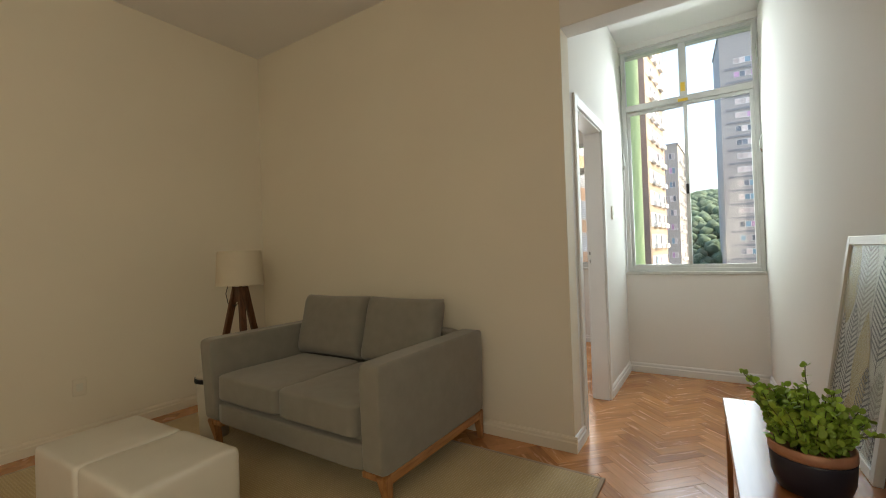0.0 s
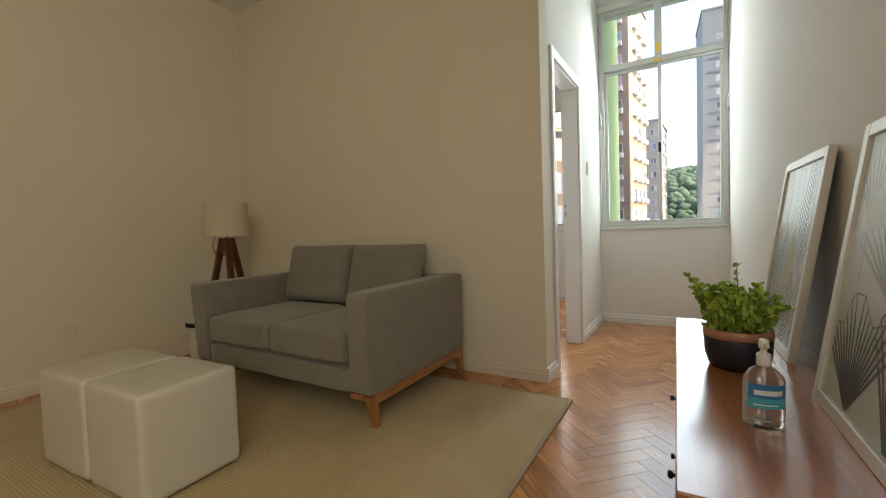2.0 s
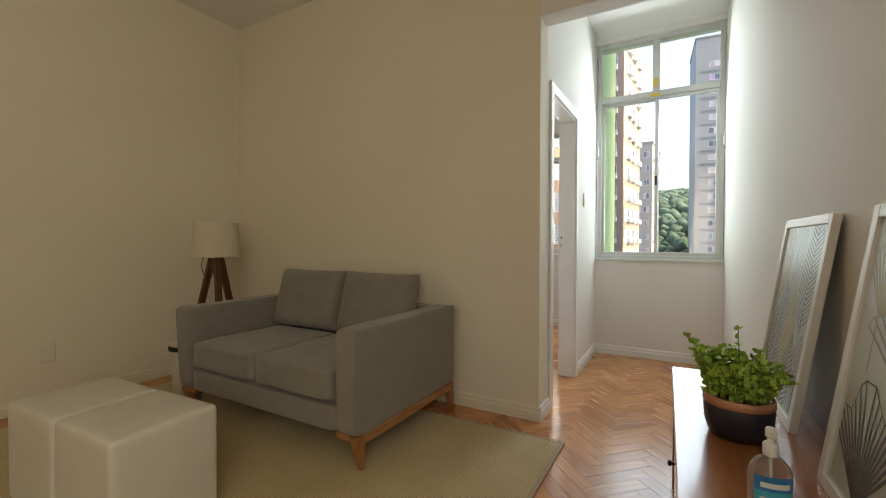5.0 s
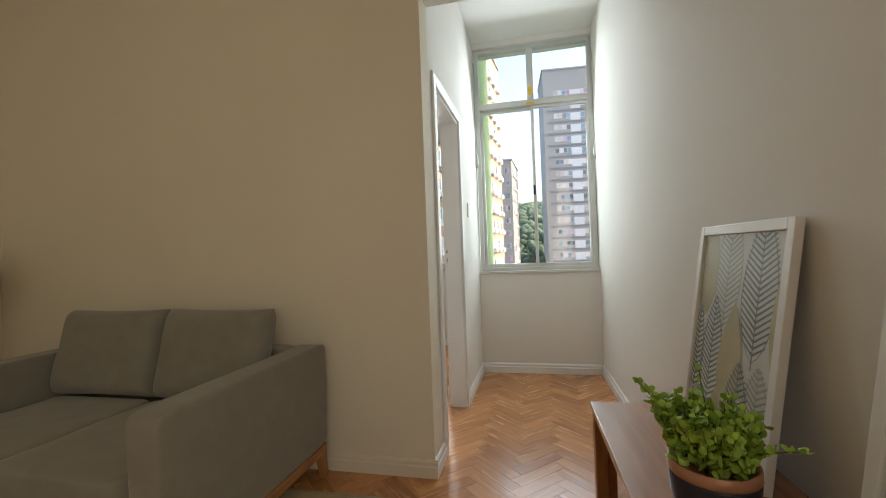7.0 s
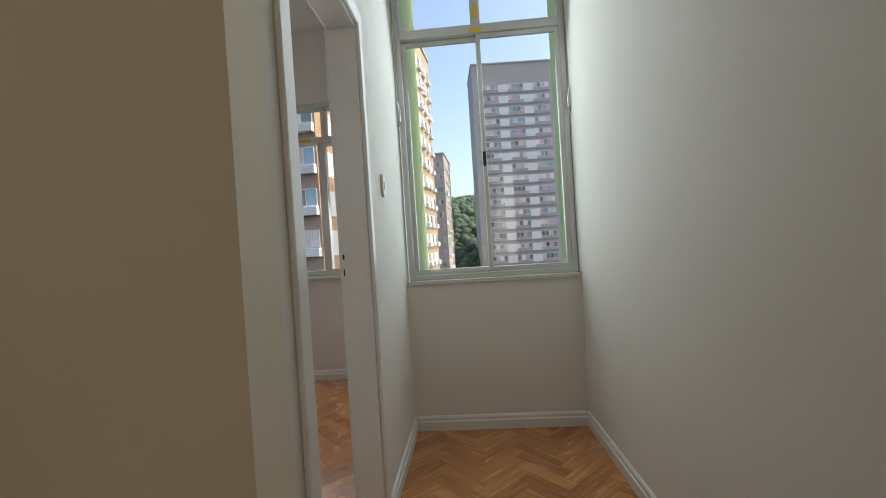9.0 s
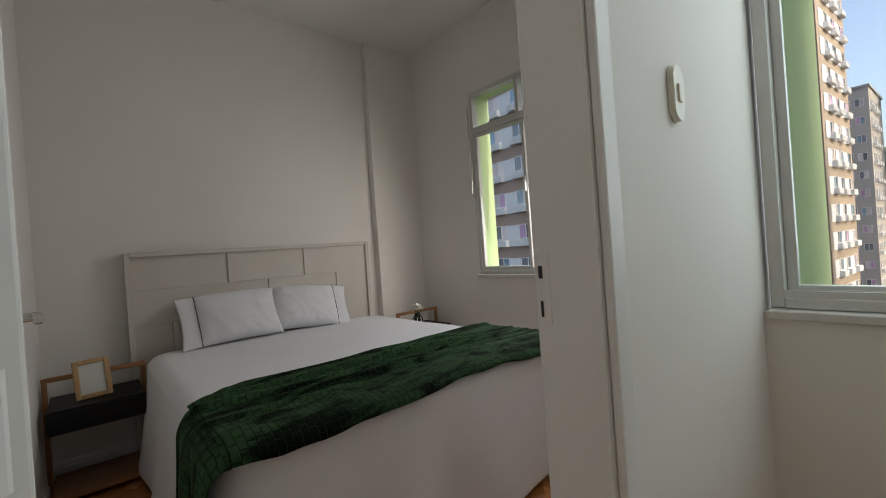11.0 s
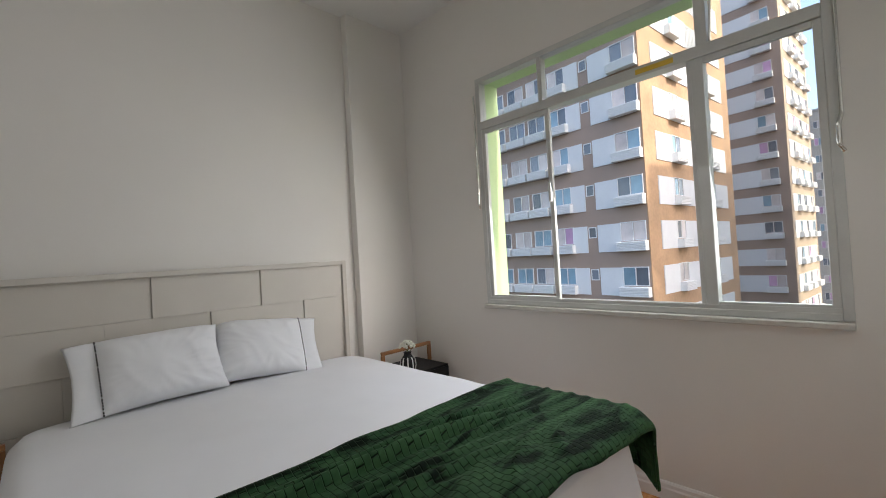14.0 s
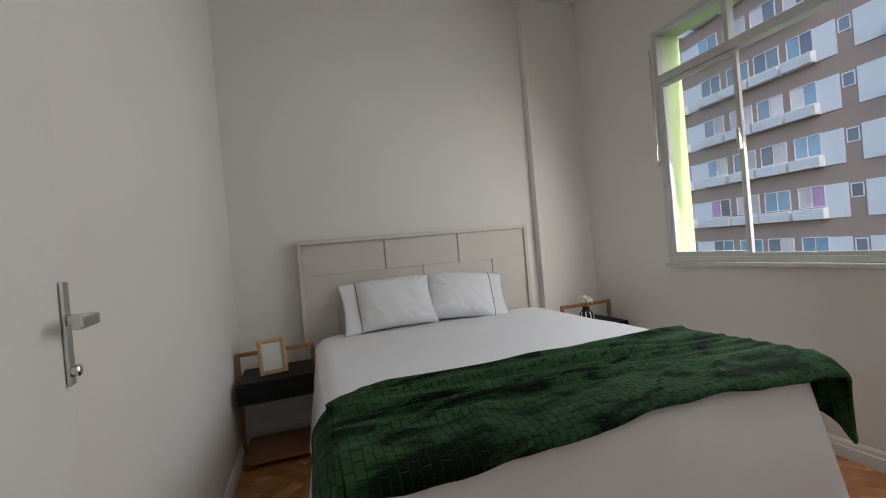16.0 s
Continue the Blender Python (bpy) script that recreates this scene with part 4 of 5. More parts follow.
part("collar", lathe([(0.0165, 0.152), (0.0175, 0.154), (0.0175, 0.178), (0.014, 0.182), (0.008, 0.184), (0.008, 0.196)], 28), WHITE_PL, bt, "white ribbed collar", smooth=True)
part("pump_head", lathe([(0.011, 0.194), (0.0125, 0.197), (0.0125, 0.212), (0.010, 0.216), (0.004, 0.217)], 24), WHITE_PL, bt, smooth=True)
part("nozzle", beam((0.0, -0.004, 0.206), (0.0, -0.030, 0.203), 0.010, 0.008, bevel=0.002), WHITE_PL, bt)
part("dip_tube", tube([(0, 0, 0.02), (0, 0, 0.15)], 0.003, 8), WHITE_PL, bt)


def label_patch(z0, z1, a0, a1, off):
    bm = bmesh.new()
    n = 16
    cols = []
    for i in range(n + 1):
        a = a0 + (a1 - a0) * i / n
        x, y = (0.0495 + off) * math.cos(a), (0.0495 + off) * 0.62 * math.sin(a)
        cols.append((bm.verts.new((x, y, z0)), bm.verts.new((x, y, z1))))
    for a, b in zip(cols, cols[1:]):
        bm.faces.new((a[0], b[0], b[1], a[1]))
    return bm


A0, A1 = radians(212), radians(328)
part("label", label_patch(0.078, 0.112, A0, A1, 0.0006), BLUE, bt, "blue printed label")
part("label", label_patch(0.054, 0.078, A0, A1, 0.0006), CYAN, bt, "cyan printed label band")
part("print", label_patch(0.086, 0.098, radians(232), radians(312), 0.0012), INK, bt, "white lettering as a plain bar")
part("print", label_patch(0.061, 0.064, radians(230), radians(300), 0.0012), INK, bt, "thin white line of print")
part("print", label_patch(0.028, 0.031, radians(235), radians(285), 0.0008), BLUE, bt, "faint blue line of print")

# ---- leaning prints ----
MAT_PAPER = surface("print_paper", (0.72, 0.70, 0.66), rough=0.8, spread=0.03, scale=6, fine=200, bump=0.03)
GOLD_INK = surface("ochre_print", (0.50, 0.41, 0.22), rough=0.8, spread=0.25, scale=12, fine=80, bump=0.02)
GREY_INK = surface("grey_print", (0.16, 0.16, 0.17), rough=0.8, spread=0.15, scale=20, bump=0.02)
PALE_INK = surface("pale_grey_print", (0.40, 0.38, 0.34), rough=0.8, spread=0.15, scale=20, bump=0.02)
FRAME_W = surface("white_print_frame", (0.76, 0.74, 0.72), rough=0.4, spread=0.04, scale=6, bump=0.04)


def leaning(y0, y1, label, h=0.662):
    """A framed print standing on the console and leaning on the wall. Local x runs along the wall, away from the window."""
    wid = y0 - y1
    lean = math.degrees(math.asin(0.095 / h))
    m = EAST @ pose(RW - 0.029 - 0.095, y0, CZ + 0.001) @ Matrix.Rotation(radians(-90), 4, "Z") @ Matrix.Rotation(radians(-lean), 4, "X")
    t = thing("framed_print", m, label, "framed print", "prints leaning on the wall")
    f, d = 0.030, 0.022
    part("frame", boxes((0, 0, 0, f, d, h), (wid - f, 0, 0, wid, d, h), (f, 0, h - f, wid - f, d, h), (f, 0, 0, wid - f, d, f), bevel=0.002), FRAME_W, t)
    part("backing", boxes((f, d * 0.55, f, wid - f, d * 0.9, h - f)), MAT_PAPER, t)
    g = part("pane", boxes((f, 0.0055, f, wid - f, 0.0075, h - f)), DULL_GLASS, t)
    g.visible_shadow = False
    return t, wid, h


YS = 0.0115


def poly(bm, pts):
    vs = [bm.verts.new((x, YS, z)) for x, z in pts]
    bm.faces.new(vs)


def leaf_print(x, z, w, h, style, off=0.0):
    """A printed leaf from its foot: an outline, or a midrib with slanting stripes."""
    bm = bmesh.new()

    def half(k):
        return w / 2 * math.sin(math.pi * min(1, max(0, k)) ** 0.8) ** 0.85

    n = 24
    if style == "solid":
        left = [(x - half(i / n), z + h * i / n) for i in range(1, n)]
        right = [(x + half(i / n), z + h * i / n) for i in range(n - 1, 0, -1)]
        poly(bm, [(x, z)] + right[::-1] + [(x, z + h)] + left[::-1])
    else:
        poly(bm, [(x - 0.003, z - 0.02), (x + 0.003, z - 0.02), (x + 0.0015, z + h), (x - 0.0015, z + h)])
        m = int(h / 0.017)
        for i in range(1, m):
            k = i / m
            for sx in (-1, 1):
                hw = half(min(1, k + 0.10 * (1 - k)))
                if hw < 0.006:
                    continue
                za, zb = z + h * k, z + h * k + hw * 0.55
                poly(bm, [(x, za), (x + sx * hw, zb), (x + sx * hw, zb + 0.006), (x, za + 0.008)])
        for sx in (-1, 1):
            for i in range(n):
                k0, k1 = i / n, (i + 1) / n
                a, b = half(k0), half(k1)
                poly(bm, [(x + sx * a, z + h * k0), (x + sx * (a - 0.004), z + h * k0), (x + sx * (b - 0.004), z + h * k1), (x + sx * b, z + h * k1)])
    for v in bm.verts:
        v.co.y -= off
    return bm


def clip_leaf(bm, wid, h, f=0.031):
    """Trim a printed shape to the opening of the frame."""
    for co, no in (((f, 0, 0), (-1, 0, 0)), ((wid - f, 0, 0), (1, 0, 0)), ((0, 0, f), (0, 0, -1)), ((0, 0, h - f), (0, 0, 1))):
        bmesh.ops.bisect_plane(bm, geom=bm.verts[:] + bm.edges[:] + bm.faces[:], plane_co=co, plane_no=no, clear_outer=True)
    return bm


t, wid, hh = leaning(-0.42, -0.955, "white framed print of grey and ochre striped leaves")
for i, (x, z, w, h, st, mt) in enumerate([
        (0.07, 0.36, 0.13, 0.36, "solid", GOLD_INK), (0.195, 0.33, 0.15, 0.42, "striped", PALE_INK), (0.36, 0.28, 0.16, 0.42, "striped", GREY_INK),
        (0.05, 0.10, 0.09, 0.30, "striped", GREY_INK), (0.145, 0.08, 0.13, 0.36, "striped", GREY_INK), (0.255, 0.09, 0.13, 0.34, "solid", GOLD_INK),
        (0.40, 0.02, 0.13, 0.26, "striped", PALE_INK), (0.31, 0.0, 0.12, 0.27, "striped", GREY_INK), (0.485, 0.22, 0.12, 0.40, "solid", GOLD_INK),
        (0.20, -0.10, 0.12, 0.26, "solid", GOLD_INK), (0.09, -0.12, 0.12, 0.25, "striped", PALE_INK), (0.47, -0.06, 0.12, 0.26, "striped", GREY_INK)]):
    b = clip_leaf(leaf_print(x * 1.1, z, w * 1.1, h, st, i * 0.00025), wid, hh)
    if b.faces:
        part("printed_leaf", b, mt, t)


def fan_print(x, z, r, a0, a1, rays, seed):
    """A printed fan leaf: a stalk with thin rays that fork to a wavy rim."""
    rnd = random.Random(seed)
    bm = bmesh.new()
    tip = []
    for i in range(rays):
        a = a0 + (a1 - a0) * i / (rays - 1)
        rr = r * (0.86 + 0.10 * math.sin(i * 0.9) + rnd.uniform(-0.02, 0.02))
        nx, nz = -math.sin(a), math.cos(a)
        pts = []
        for k in (0.04, 0.35, 0.7, 1.0):
            bend = 0.10 * (k ** 2) * math.copysign(1, a - (a0 + a1) / 2) * 0.4
            aa = a + bend
            pts.append((x + rr * k * math.cos(aa), z + rr * k * math.sin(aa)))
        tip.append(pts[-1])
        for (p, q), (w0, w1) in zip(zip(pts, pts[1:]), ((0.0022, 0.0040), (0.0040, 0.0046), (0.0046, 0.0020))):
            poly(bm, [(p[0] - nx * w0, p[1] - nz * w0), (q[0] - nx * w1, q[1] - nz * w1), (q[0] + nx * w1, q[1] + nz * w1), (p[0] + nx * w0, p[1] + nz * w0)])
    for p, q in zip(tip, tip[1:]):
        poly(bm, [(p[0], p[1]), (q[0], q[1]), (q[0] * 0.985 + x * 0.015, q[1] * 0.985 + z * 0.015), (p[0] * 0.985 + x * 0.015, p[1] * 0.985 + z * 0.015)])
    return bm


t, wid, hh = leaning(-1.225, -1.785, "white framed print of dark fan-shaped ginkgo leaves")
for i, (x, z, r, a0, a1, n, mt) in enumerate([(0.17, 0.03, 0.27, 0.85, 2.45, 17, GREY_INK), (0.38, 0.0, 0.31, 0.45, 2.1, 19, GREY_INK), (0.27, 0.28, 0.24, 0.6, 2.6, 17, PALE_INK), (0.46, 0.38, 0.22, 0.8, 3.0, 16, GOLD_INK), (0.10, 0.42, 0.20, 0.3, 2.2, 15, GOLD_INK)]):
    part("printed_leaf", clip_leaf(fan_print(x, z, r, a0, a1, n, i), wid, hh), mt, t)
    stalk = bmesh.new()
    poly(stalk, [(x - 0.003, z - 0.12), (x + 0.004, z - 0.12), (x + 0.003, z + 0.02), (x - 0.002, z + 0.02)])
    stalk = clip_leaf(stalk, wid, hh)
    if stalk.faces:
        part("printed_stalk", stalk, mt, t)

# ---- bedroom ----
SHEET = surface("white_bed_linen", (0.80, 0.805, 0.825), rough=0.85, spread=0.03, scale=4, fine=300, bump=0.12, sheen=0.2, dist=0.001)
COTTON = surface("white_pillow_cotton", (0.81, 0.82, 0.84), rough=0.85, spread=0.03, scale=7, fine=320, bump=0.15, sheen=0.2)
HEADPAINT = surface("warm_white_headboard", (0.62, 0.58, 0.52), rough=0.5, spread=0.04, scale=5, fine=150, bump=0.05)
GOLDWOOD = wood("pale_gold_wood", (0.40, 0.23, 0.09), (0.60, 0.40, 0.19), rough=0.4, grain=(40, 40, 6))
BARWOOD = wood("nightstand_wood", (0.24, 0.10, 0.04), (0.44, 0.22, 0.09), rough=0.4, grain=(40, 6, 40))
POSTWOOD = wood("nightstand_post_wood", (0.24, 0.10, 0.04), (0.44, 0.22, 0.09), rough=0.4, grain=(40, 40, 6))
SHELFWOOD = wood("nightstand_shelf_wood", (0.24, 0.10, 0.04), (0.42, 0.20, 0.08), rough=0.35, grain=(40, 5, 40), coat=0.2)

m, n, l, p = material("green_quilted_velvet")
QUILT = m
uvn = n.new("ShaderNodeUVMap")
brick = n.new("ShaderNodeTexBrick")
brick.offset = 0.5
brick.inputs["Scale"].default_value = 1.0
brick.inputs["Brick Width"].default_value = 0.034
brick.inputs["Row Height"].default_value = 0.026
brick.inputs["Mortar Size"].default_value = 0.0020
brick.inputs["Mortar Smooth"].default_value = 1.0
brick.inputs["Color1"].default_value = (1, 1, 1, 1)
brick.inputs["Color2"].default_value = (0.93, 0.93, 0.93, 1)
# Groove shade between the quilted cells, multiplied into the colour.
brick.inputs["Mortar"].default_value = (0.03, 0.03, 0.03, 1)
warp = n.new("ShaderNodeTexNoise")
warp.inputs["Scale"].default_value = 9
wv = n.new("ShaderNodeVectorMath")
wv.operation = "MULTIPLY_ADD"
wv.inputs[1].default_value = (0.010, 0.012, 0)
l.new(uvn.outputs[0], warp.inputs["Vector"])
l.new(warp.outputs["Color"], wv.inputs[0])
l.new(uvn.outputs[0], wv.inputs[2])
l.new(wv.outputs[0], brick.inputs["Vector"])
# Brushed pile tone, plus fold shade put into the colour as dark streaks.
nap_shade = n.new("ShaderNodeTexNoise")
nap_shade.inputs["Scale"].default_value = 8
nap_shade.inputs["Detail"].default_value = 7
nap_shade.inputs["Roughness"].default_value = 0.62
nap_shade.inputs["Distortion"].default_value = 0.9
streak_map = n.new("ShaderNodeMapping")
streak_map.inputs["Rotation"].default_value = (0, 0, radians(11))
streak_map.inputs["Scale"].default_value = (1.5, 0.36, 1)
l.new(uvn.outputs[0], streak_map.inputs["Vector"])
l.new(streak_map.outputs[0], nap_shade.inputs["Vector"])
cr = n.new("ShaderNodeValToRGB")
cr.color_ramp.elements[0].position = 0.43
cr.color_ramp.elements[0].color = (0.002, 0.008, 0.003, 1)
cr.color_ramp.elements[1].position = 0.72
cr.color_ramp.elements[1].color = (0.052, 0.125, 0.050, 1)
mid_nap_shade = cr.color_ramp.elements.new(0.50)
mid_nap_shade.color = (0.026, 0.070, 0.029, 1)
l.new(nap_shade.outputs["Fac"], cr.inputs[0])
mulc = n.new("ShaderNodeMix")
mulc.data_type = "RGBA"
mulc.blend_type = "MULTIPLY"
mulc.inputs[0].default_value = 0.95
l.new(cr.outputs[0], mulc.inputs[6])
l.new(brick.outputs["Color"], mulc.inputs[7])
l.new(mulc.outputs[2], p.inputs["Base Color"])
p.inputs["Roughness"].default_value = 0.8
p.inputs["Specular IOR Level"].default_value = 0.08
p.inputs["Sheen Weight"].default_value = 0.20
p.inputs["Sheen Roughness"].default_value = 0.35
p.inputs["Sheen Tint"].default_value = (0.30, 0.50, 0.30, 1)
hs = n.new("ShaderNodeMath")
hs.operation = "MULTIPLY_ADD"
hs.inputs[1].default_value = 0.4
l.new(nap_shade.outputs["Fac"], hs.inputs[0])
l.new(brick.outputs["Color"], hs.inputs[2])
bp = n.new("ShaderNodeBump")
bp.inputs["Strength"].default_value = 1.0
bp.inputs["Distance"].default_value = 0.014
l.new(hs.outputs[0], bp.inputs["Height"])
l.new(bp.outputs[0], p.inputs["Normal"])

BX0, BX1, BY0, BY1, BZ = -3.03, -1.005, 0.635, 2.40, 0.652


def bed_cover():
    """A white cover over the bed, with soft folds down its sides."""
    bm = bmesh.new()
    bmesh.ops.create_cube(bm, size=2)
    bmesh.ops.subdivide_edges(bm, edges=bm.edges[:], cuts=56, use_grid_fill=True)
    for v in bm.verts:
        x, y, z = v.co
        pw = 13
        k = (abs(x) ** pw + abs(y) ** pw) ** (1 / pw) if abs(x) > 0.5 or abs(y) > 0.5 else max(abs(x), abs(y), 1e-6)
        e = max(abs(x), abs(y))
        sx, sy = (x / k * e, y / k * e) if e > 0 else (x, y)
        if z > 0.9999:
            drop = 0.045 * max(0, (e - 0.93) / 0.07) ** 2
            zz = BZ - drop + 0.008 * noise.noise(Vector((sx * 1.6, sy * 1.6, 3))) + 0.003 * noise.noise(Vector((sx * 7, sy * 7, 1)))
        else:
            zz = 0.045 + (BZ - 0.045 - 0.045) * (z + 1) / 2
        px = (BX0 + BX1) / 2 + sx * (BX1 - BX0) / 2
        py = (BY0 + BY1) / 2 + sy * (BY1 - BY0) / 2
        low = max(0.0, 1 - (zz - 0.045) / (BZ - 0.1)) if z < 0.9999 else 0
        d = Vector((sx, sy, 0)).normalized()
        run = px * 7 + py * 6
        fold = low * (0.075 + 0.07 * max(0, sx) ** 6 * max(0, sy) ** 6 + 0.024 * math.sin(run * 2.1 + 1.3 * math.sin(run * 0.7)) + 0.012 * noise.noise(Vector((px * 4, py * 4, 0))))
        if px < BX0 + 0.05:
            fold *= 0.1
        v.co = Vector((px, py, zz)) + d * fold
    return bm


bed = thing("bed", pose(0, 0, 0), "wide bed made with a white cover hanging to the floor", "bed")
part("cover", bed_cover(), SHEET, bed, smooth=True)
for x in (BX0 + 0.15, BX1 - 0.15):
    for y in (BY0 + 0.15, BY1 - 0.15):
        part("leg", lathe([(0.025, 0), (0.03, 0.045)], 12, (x, y)), BLACK, bed)

hb = thing("headboard", pose(0, 0, 0), "warm white panelled headboard behind the bed", "headboard")
HY0, HY1, HZ = 0.577, 2.371, 1.318
part("board", boxes((BW + 0.02, HY0 + 0.03, 0.05, -3.088, HY1 - 0.03, HZ - 0.03)), HEADPAINT, hb)
part("frame", boxes((BW + 0.02, HY0, 0, -3.034, HY0 + 0.030, HZ), (BW + 0.02, HY1 - 0.030, 0, -3.034, HY1, HZ), (BW + 0.02, HY0 + 0.030, HZ - 0.030, -3.034, HY1 - 0.030, HZ), bevel=0.002), HEADPAINT, hb)
rnd = random.Random(4)
rows_hb = [(1.065, 1.288, [0.607, 1.19, 1.765, 2.341], [0.004, 0.014, 0.024]), (0.835, 1.065, [0.607, 0.985, 1.475, 2.045, 2.341], [0.013, 0.004, 0.014, 0.024]), (0.605, 0.835, [0.607, 0.82, 1.19, 1.765, 2.341], [0.002, 0.013, 0.004, 0.018]), (0.375, 0.605, [0.607, 1.19, 1.765, 2.341], [0.012, 0.006, 0.014])]
for z0, z1, cuts, proud in rows_hb:
    for a, b, q in zip(cuts, cuts[1:], proud):
        part("panel", boxes((-3.088, a + 0.0007, z0 + 0.0004, -3.076 + q, b - 0.0007, z1 - 0.0004), bevel=0.001), HEADPAINT, hb)


def pillow_depth(u, v, hem, s):
    """Half thickness of a pillow at u, v in -1 to 1; hem is the width of the flat end on side s."""
    q = u * s
    q = (q + 1) / (2 - hem) * 2 - 1 if q < 1 - hem else 1.0
    f = max(0, (1 - abs(q) ** 2.6) * (1 - abs(v) ** 2.4)) ** 0.58
    flat = 0.10 * max(0, 1 - abs(v) ** 8) * (max(0, 1 - abs(u) ** 14))
    return max(f, flat)


def pillow_mesh(lx, lz, th, seed, hem, s):
    bm = bmesh.new()
    n = 56
    for side in (-1, 1):
        g = []
        for i in range(n + 1):
            row = []
            for j in range(n + 1):
                u, v = 2 * i / n - 1, 2 * j / n - 1
                f = pillow_depth(u, v, hem, s)
                pinch = 1 - 0.07 * (1 - abs(v) ** 2) * abs(u) ** 4
                pinchz = 1 - 0.10 * (1 - abs(u) ** 2) * abs(v) ** 4 * (1 if v < 0 else 1.3)
                sag = 0.03 * abs(u) ** 3 * (v > 0) * v
                x, z = u * lx / 2 * pinch, v * lz / 2 * pinchz + lz / 2 - sag
                rad = math.atan2(v + 0.2, u)
                wr = 0.020 * noise.fractal(Vector((x * 4 + seed, z * 4, side * 2)), 1, 2, 2)
                wr += 0.012 * (1 - abs(noise.noise(Vector((rad * 4 + seed, (u * u + v * v) * 0.8, side))))) ** 4 * min(1, u * u + v * v)
                wr += 0.007 * (1 - abs(noise.noise(Vector((x * 9 + z * 6 + seed, z * 3 - x * 4, side))))) ** 3
                row.append(bm.verts.new((x, side * (th / 2 * f + wr * min(1, f * 1.6)), z)))
            g.append(row)
        for i in range(n):
            for j in range(n):
                q = (g[i][j], g[i + 1][j], g[i + 1][j + 1], g[i][j + 1])
                bm.faces.new(q if side < 0 else q[::-1])
    bmesh.ops.remove_doubles(bm, verts=bm.verts[:], dist=0.0004)
    return bm


STITCH = surface("black_stitching", (0.015, 0.015, 0.016), rough=0.8, spread=0.2, bump=0)


def pillow(y, x, yaw, s, seed, lx, lean=28, tilt=0.0, lz=0.39):
    t = thing("pillow", pose(x, y, BZ + 0.004) @ Matrix.Rotation(radians(90 + yaw), 4, "Z") @ Matrix.Rotation(radians(-lean), 4, "X") @ Matrix.Rotation(radians(tilt), 4, "Y"), "white cotton pillow with black stitching leaning on the headboard", "pillow", "pair of pillows")
    hem = 0.34
    case = part("case", pillow_mesh(lx, lz, 0.20, seed, hem, s), COTTON, t, smooth=True)
    verts = [v.co for v in case.data.vertices if v.co.y < 0]
    dash = []
    for i in range(26):
        v = -0.92 + 1.84 * i / 25
        x0 = s * (1 - hem - 0.02) * lx / 2
        z0 = v * lz / 2 + lz / 2
        near = min(verts, key=lambda c: (c.x - x0) ** 2 + (c.z - z0) ** 2)
        dash.append((x0 - 0.0028, near.y - 0.004, near.z - 0.0045, x0 + 0.0028, near.y + 0.004, near.z + 0.0045))
    part("stitching", boxes(*dash), STITCH, case, "row of black stitches")


pillow(1.165, -2.845, 2, -1, 1.0, 0.67, 27, -1.0, 0.40)
pillow(1.730, -2.85, -6, 1, 5.0, 0.62, 34, 5, 0.40)


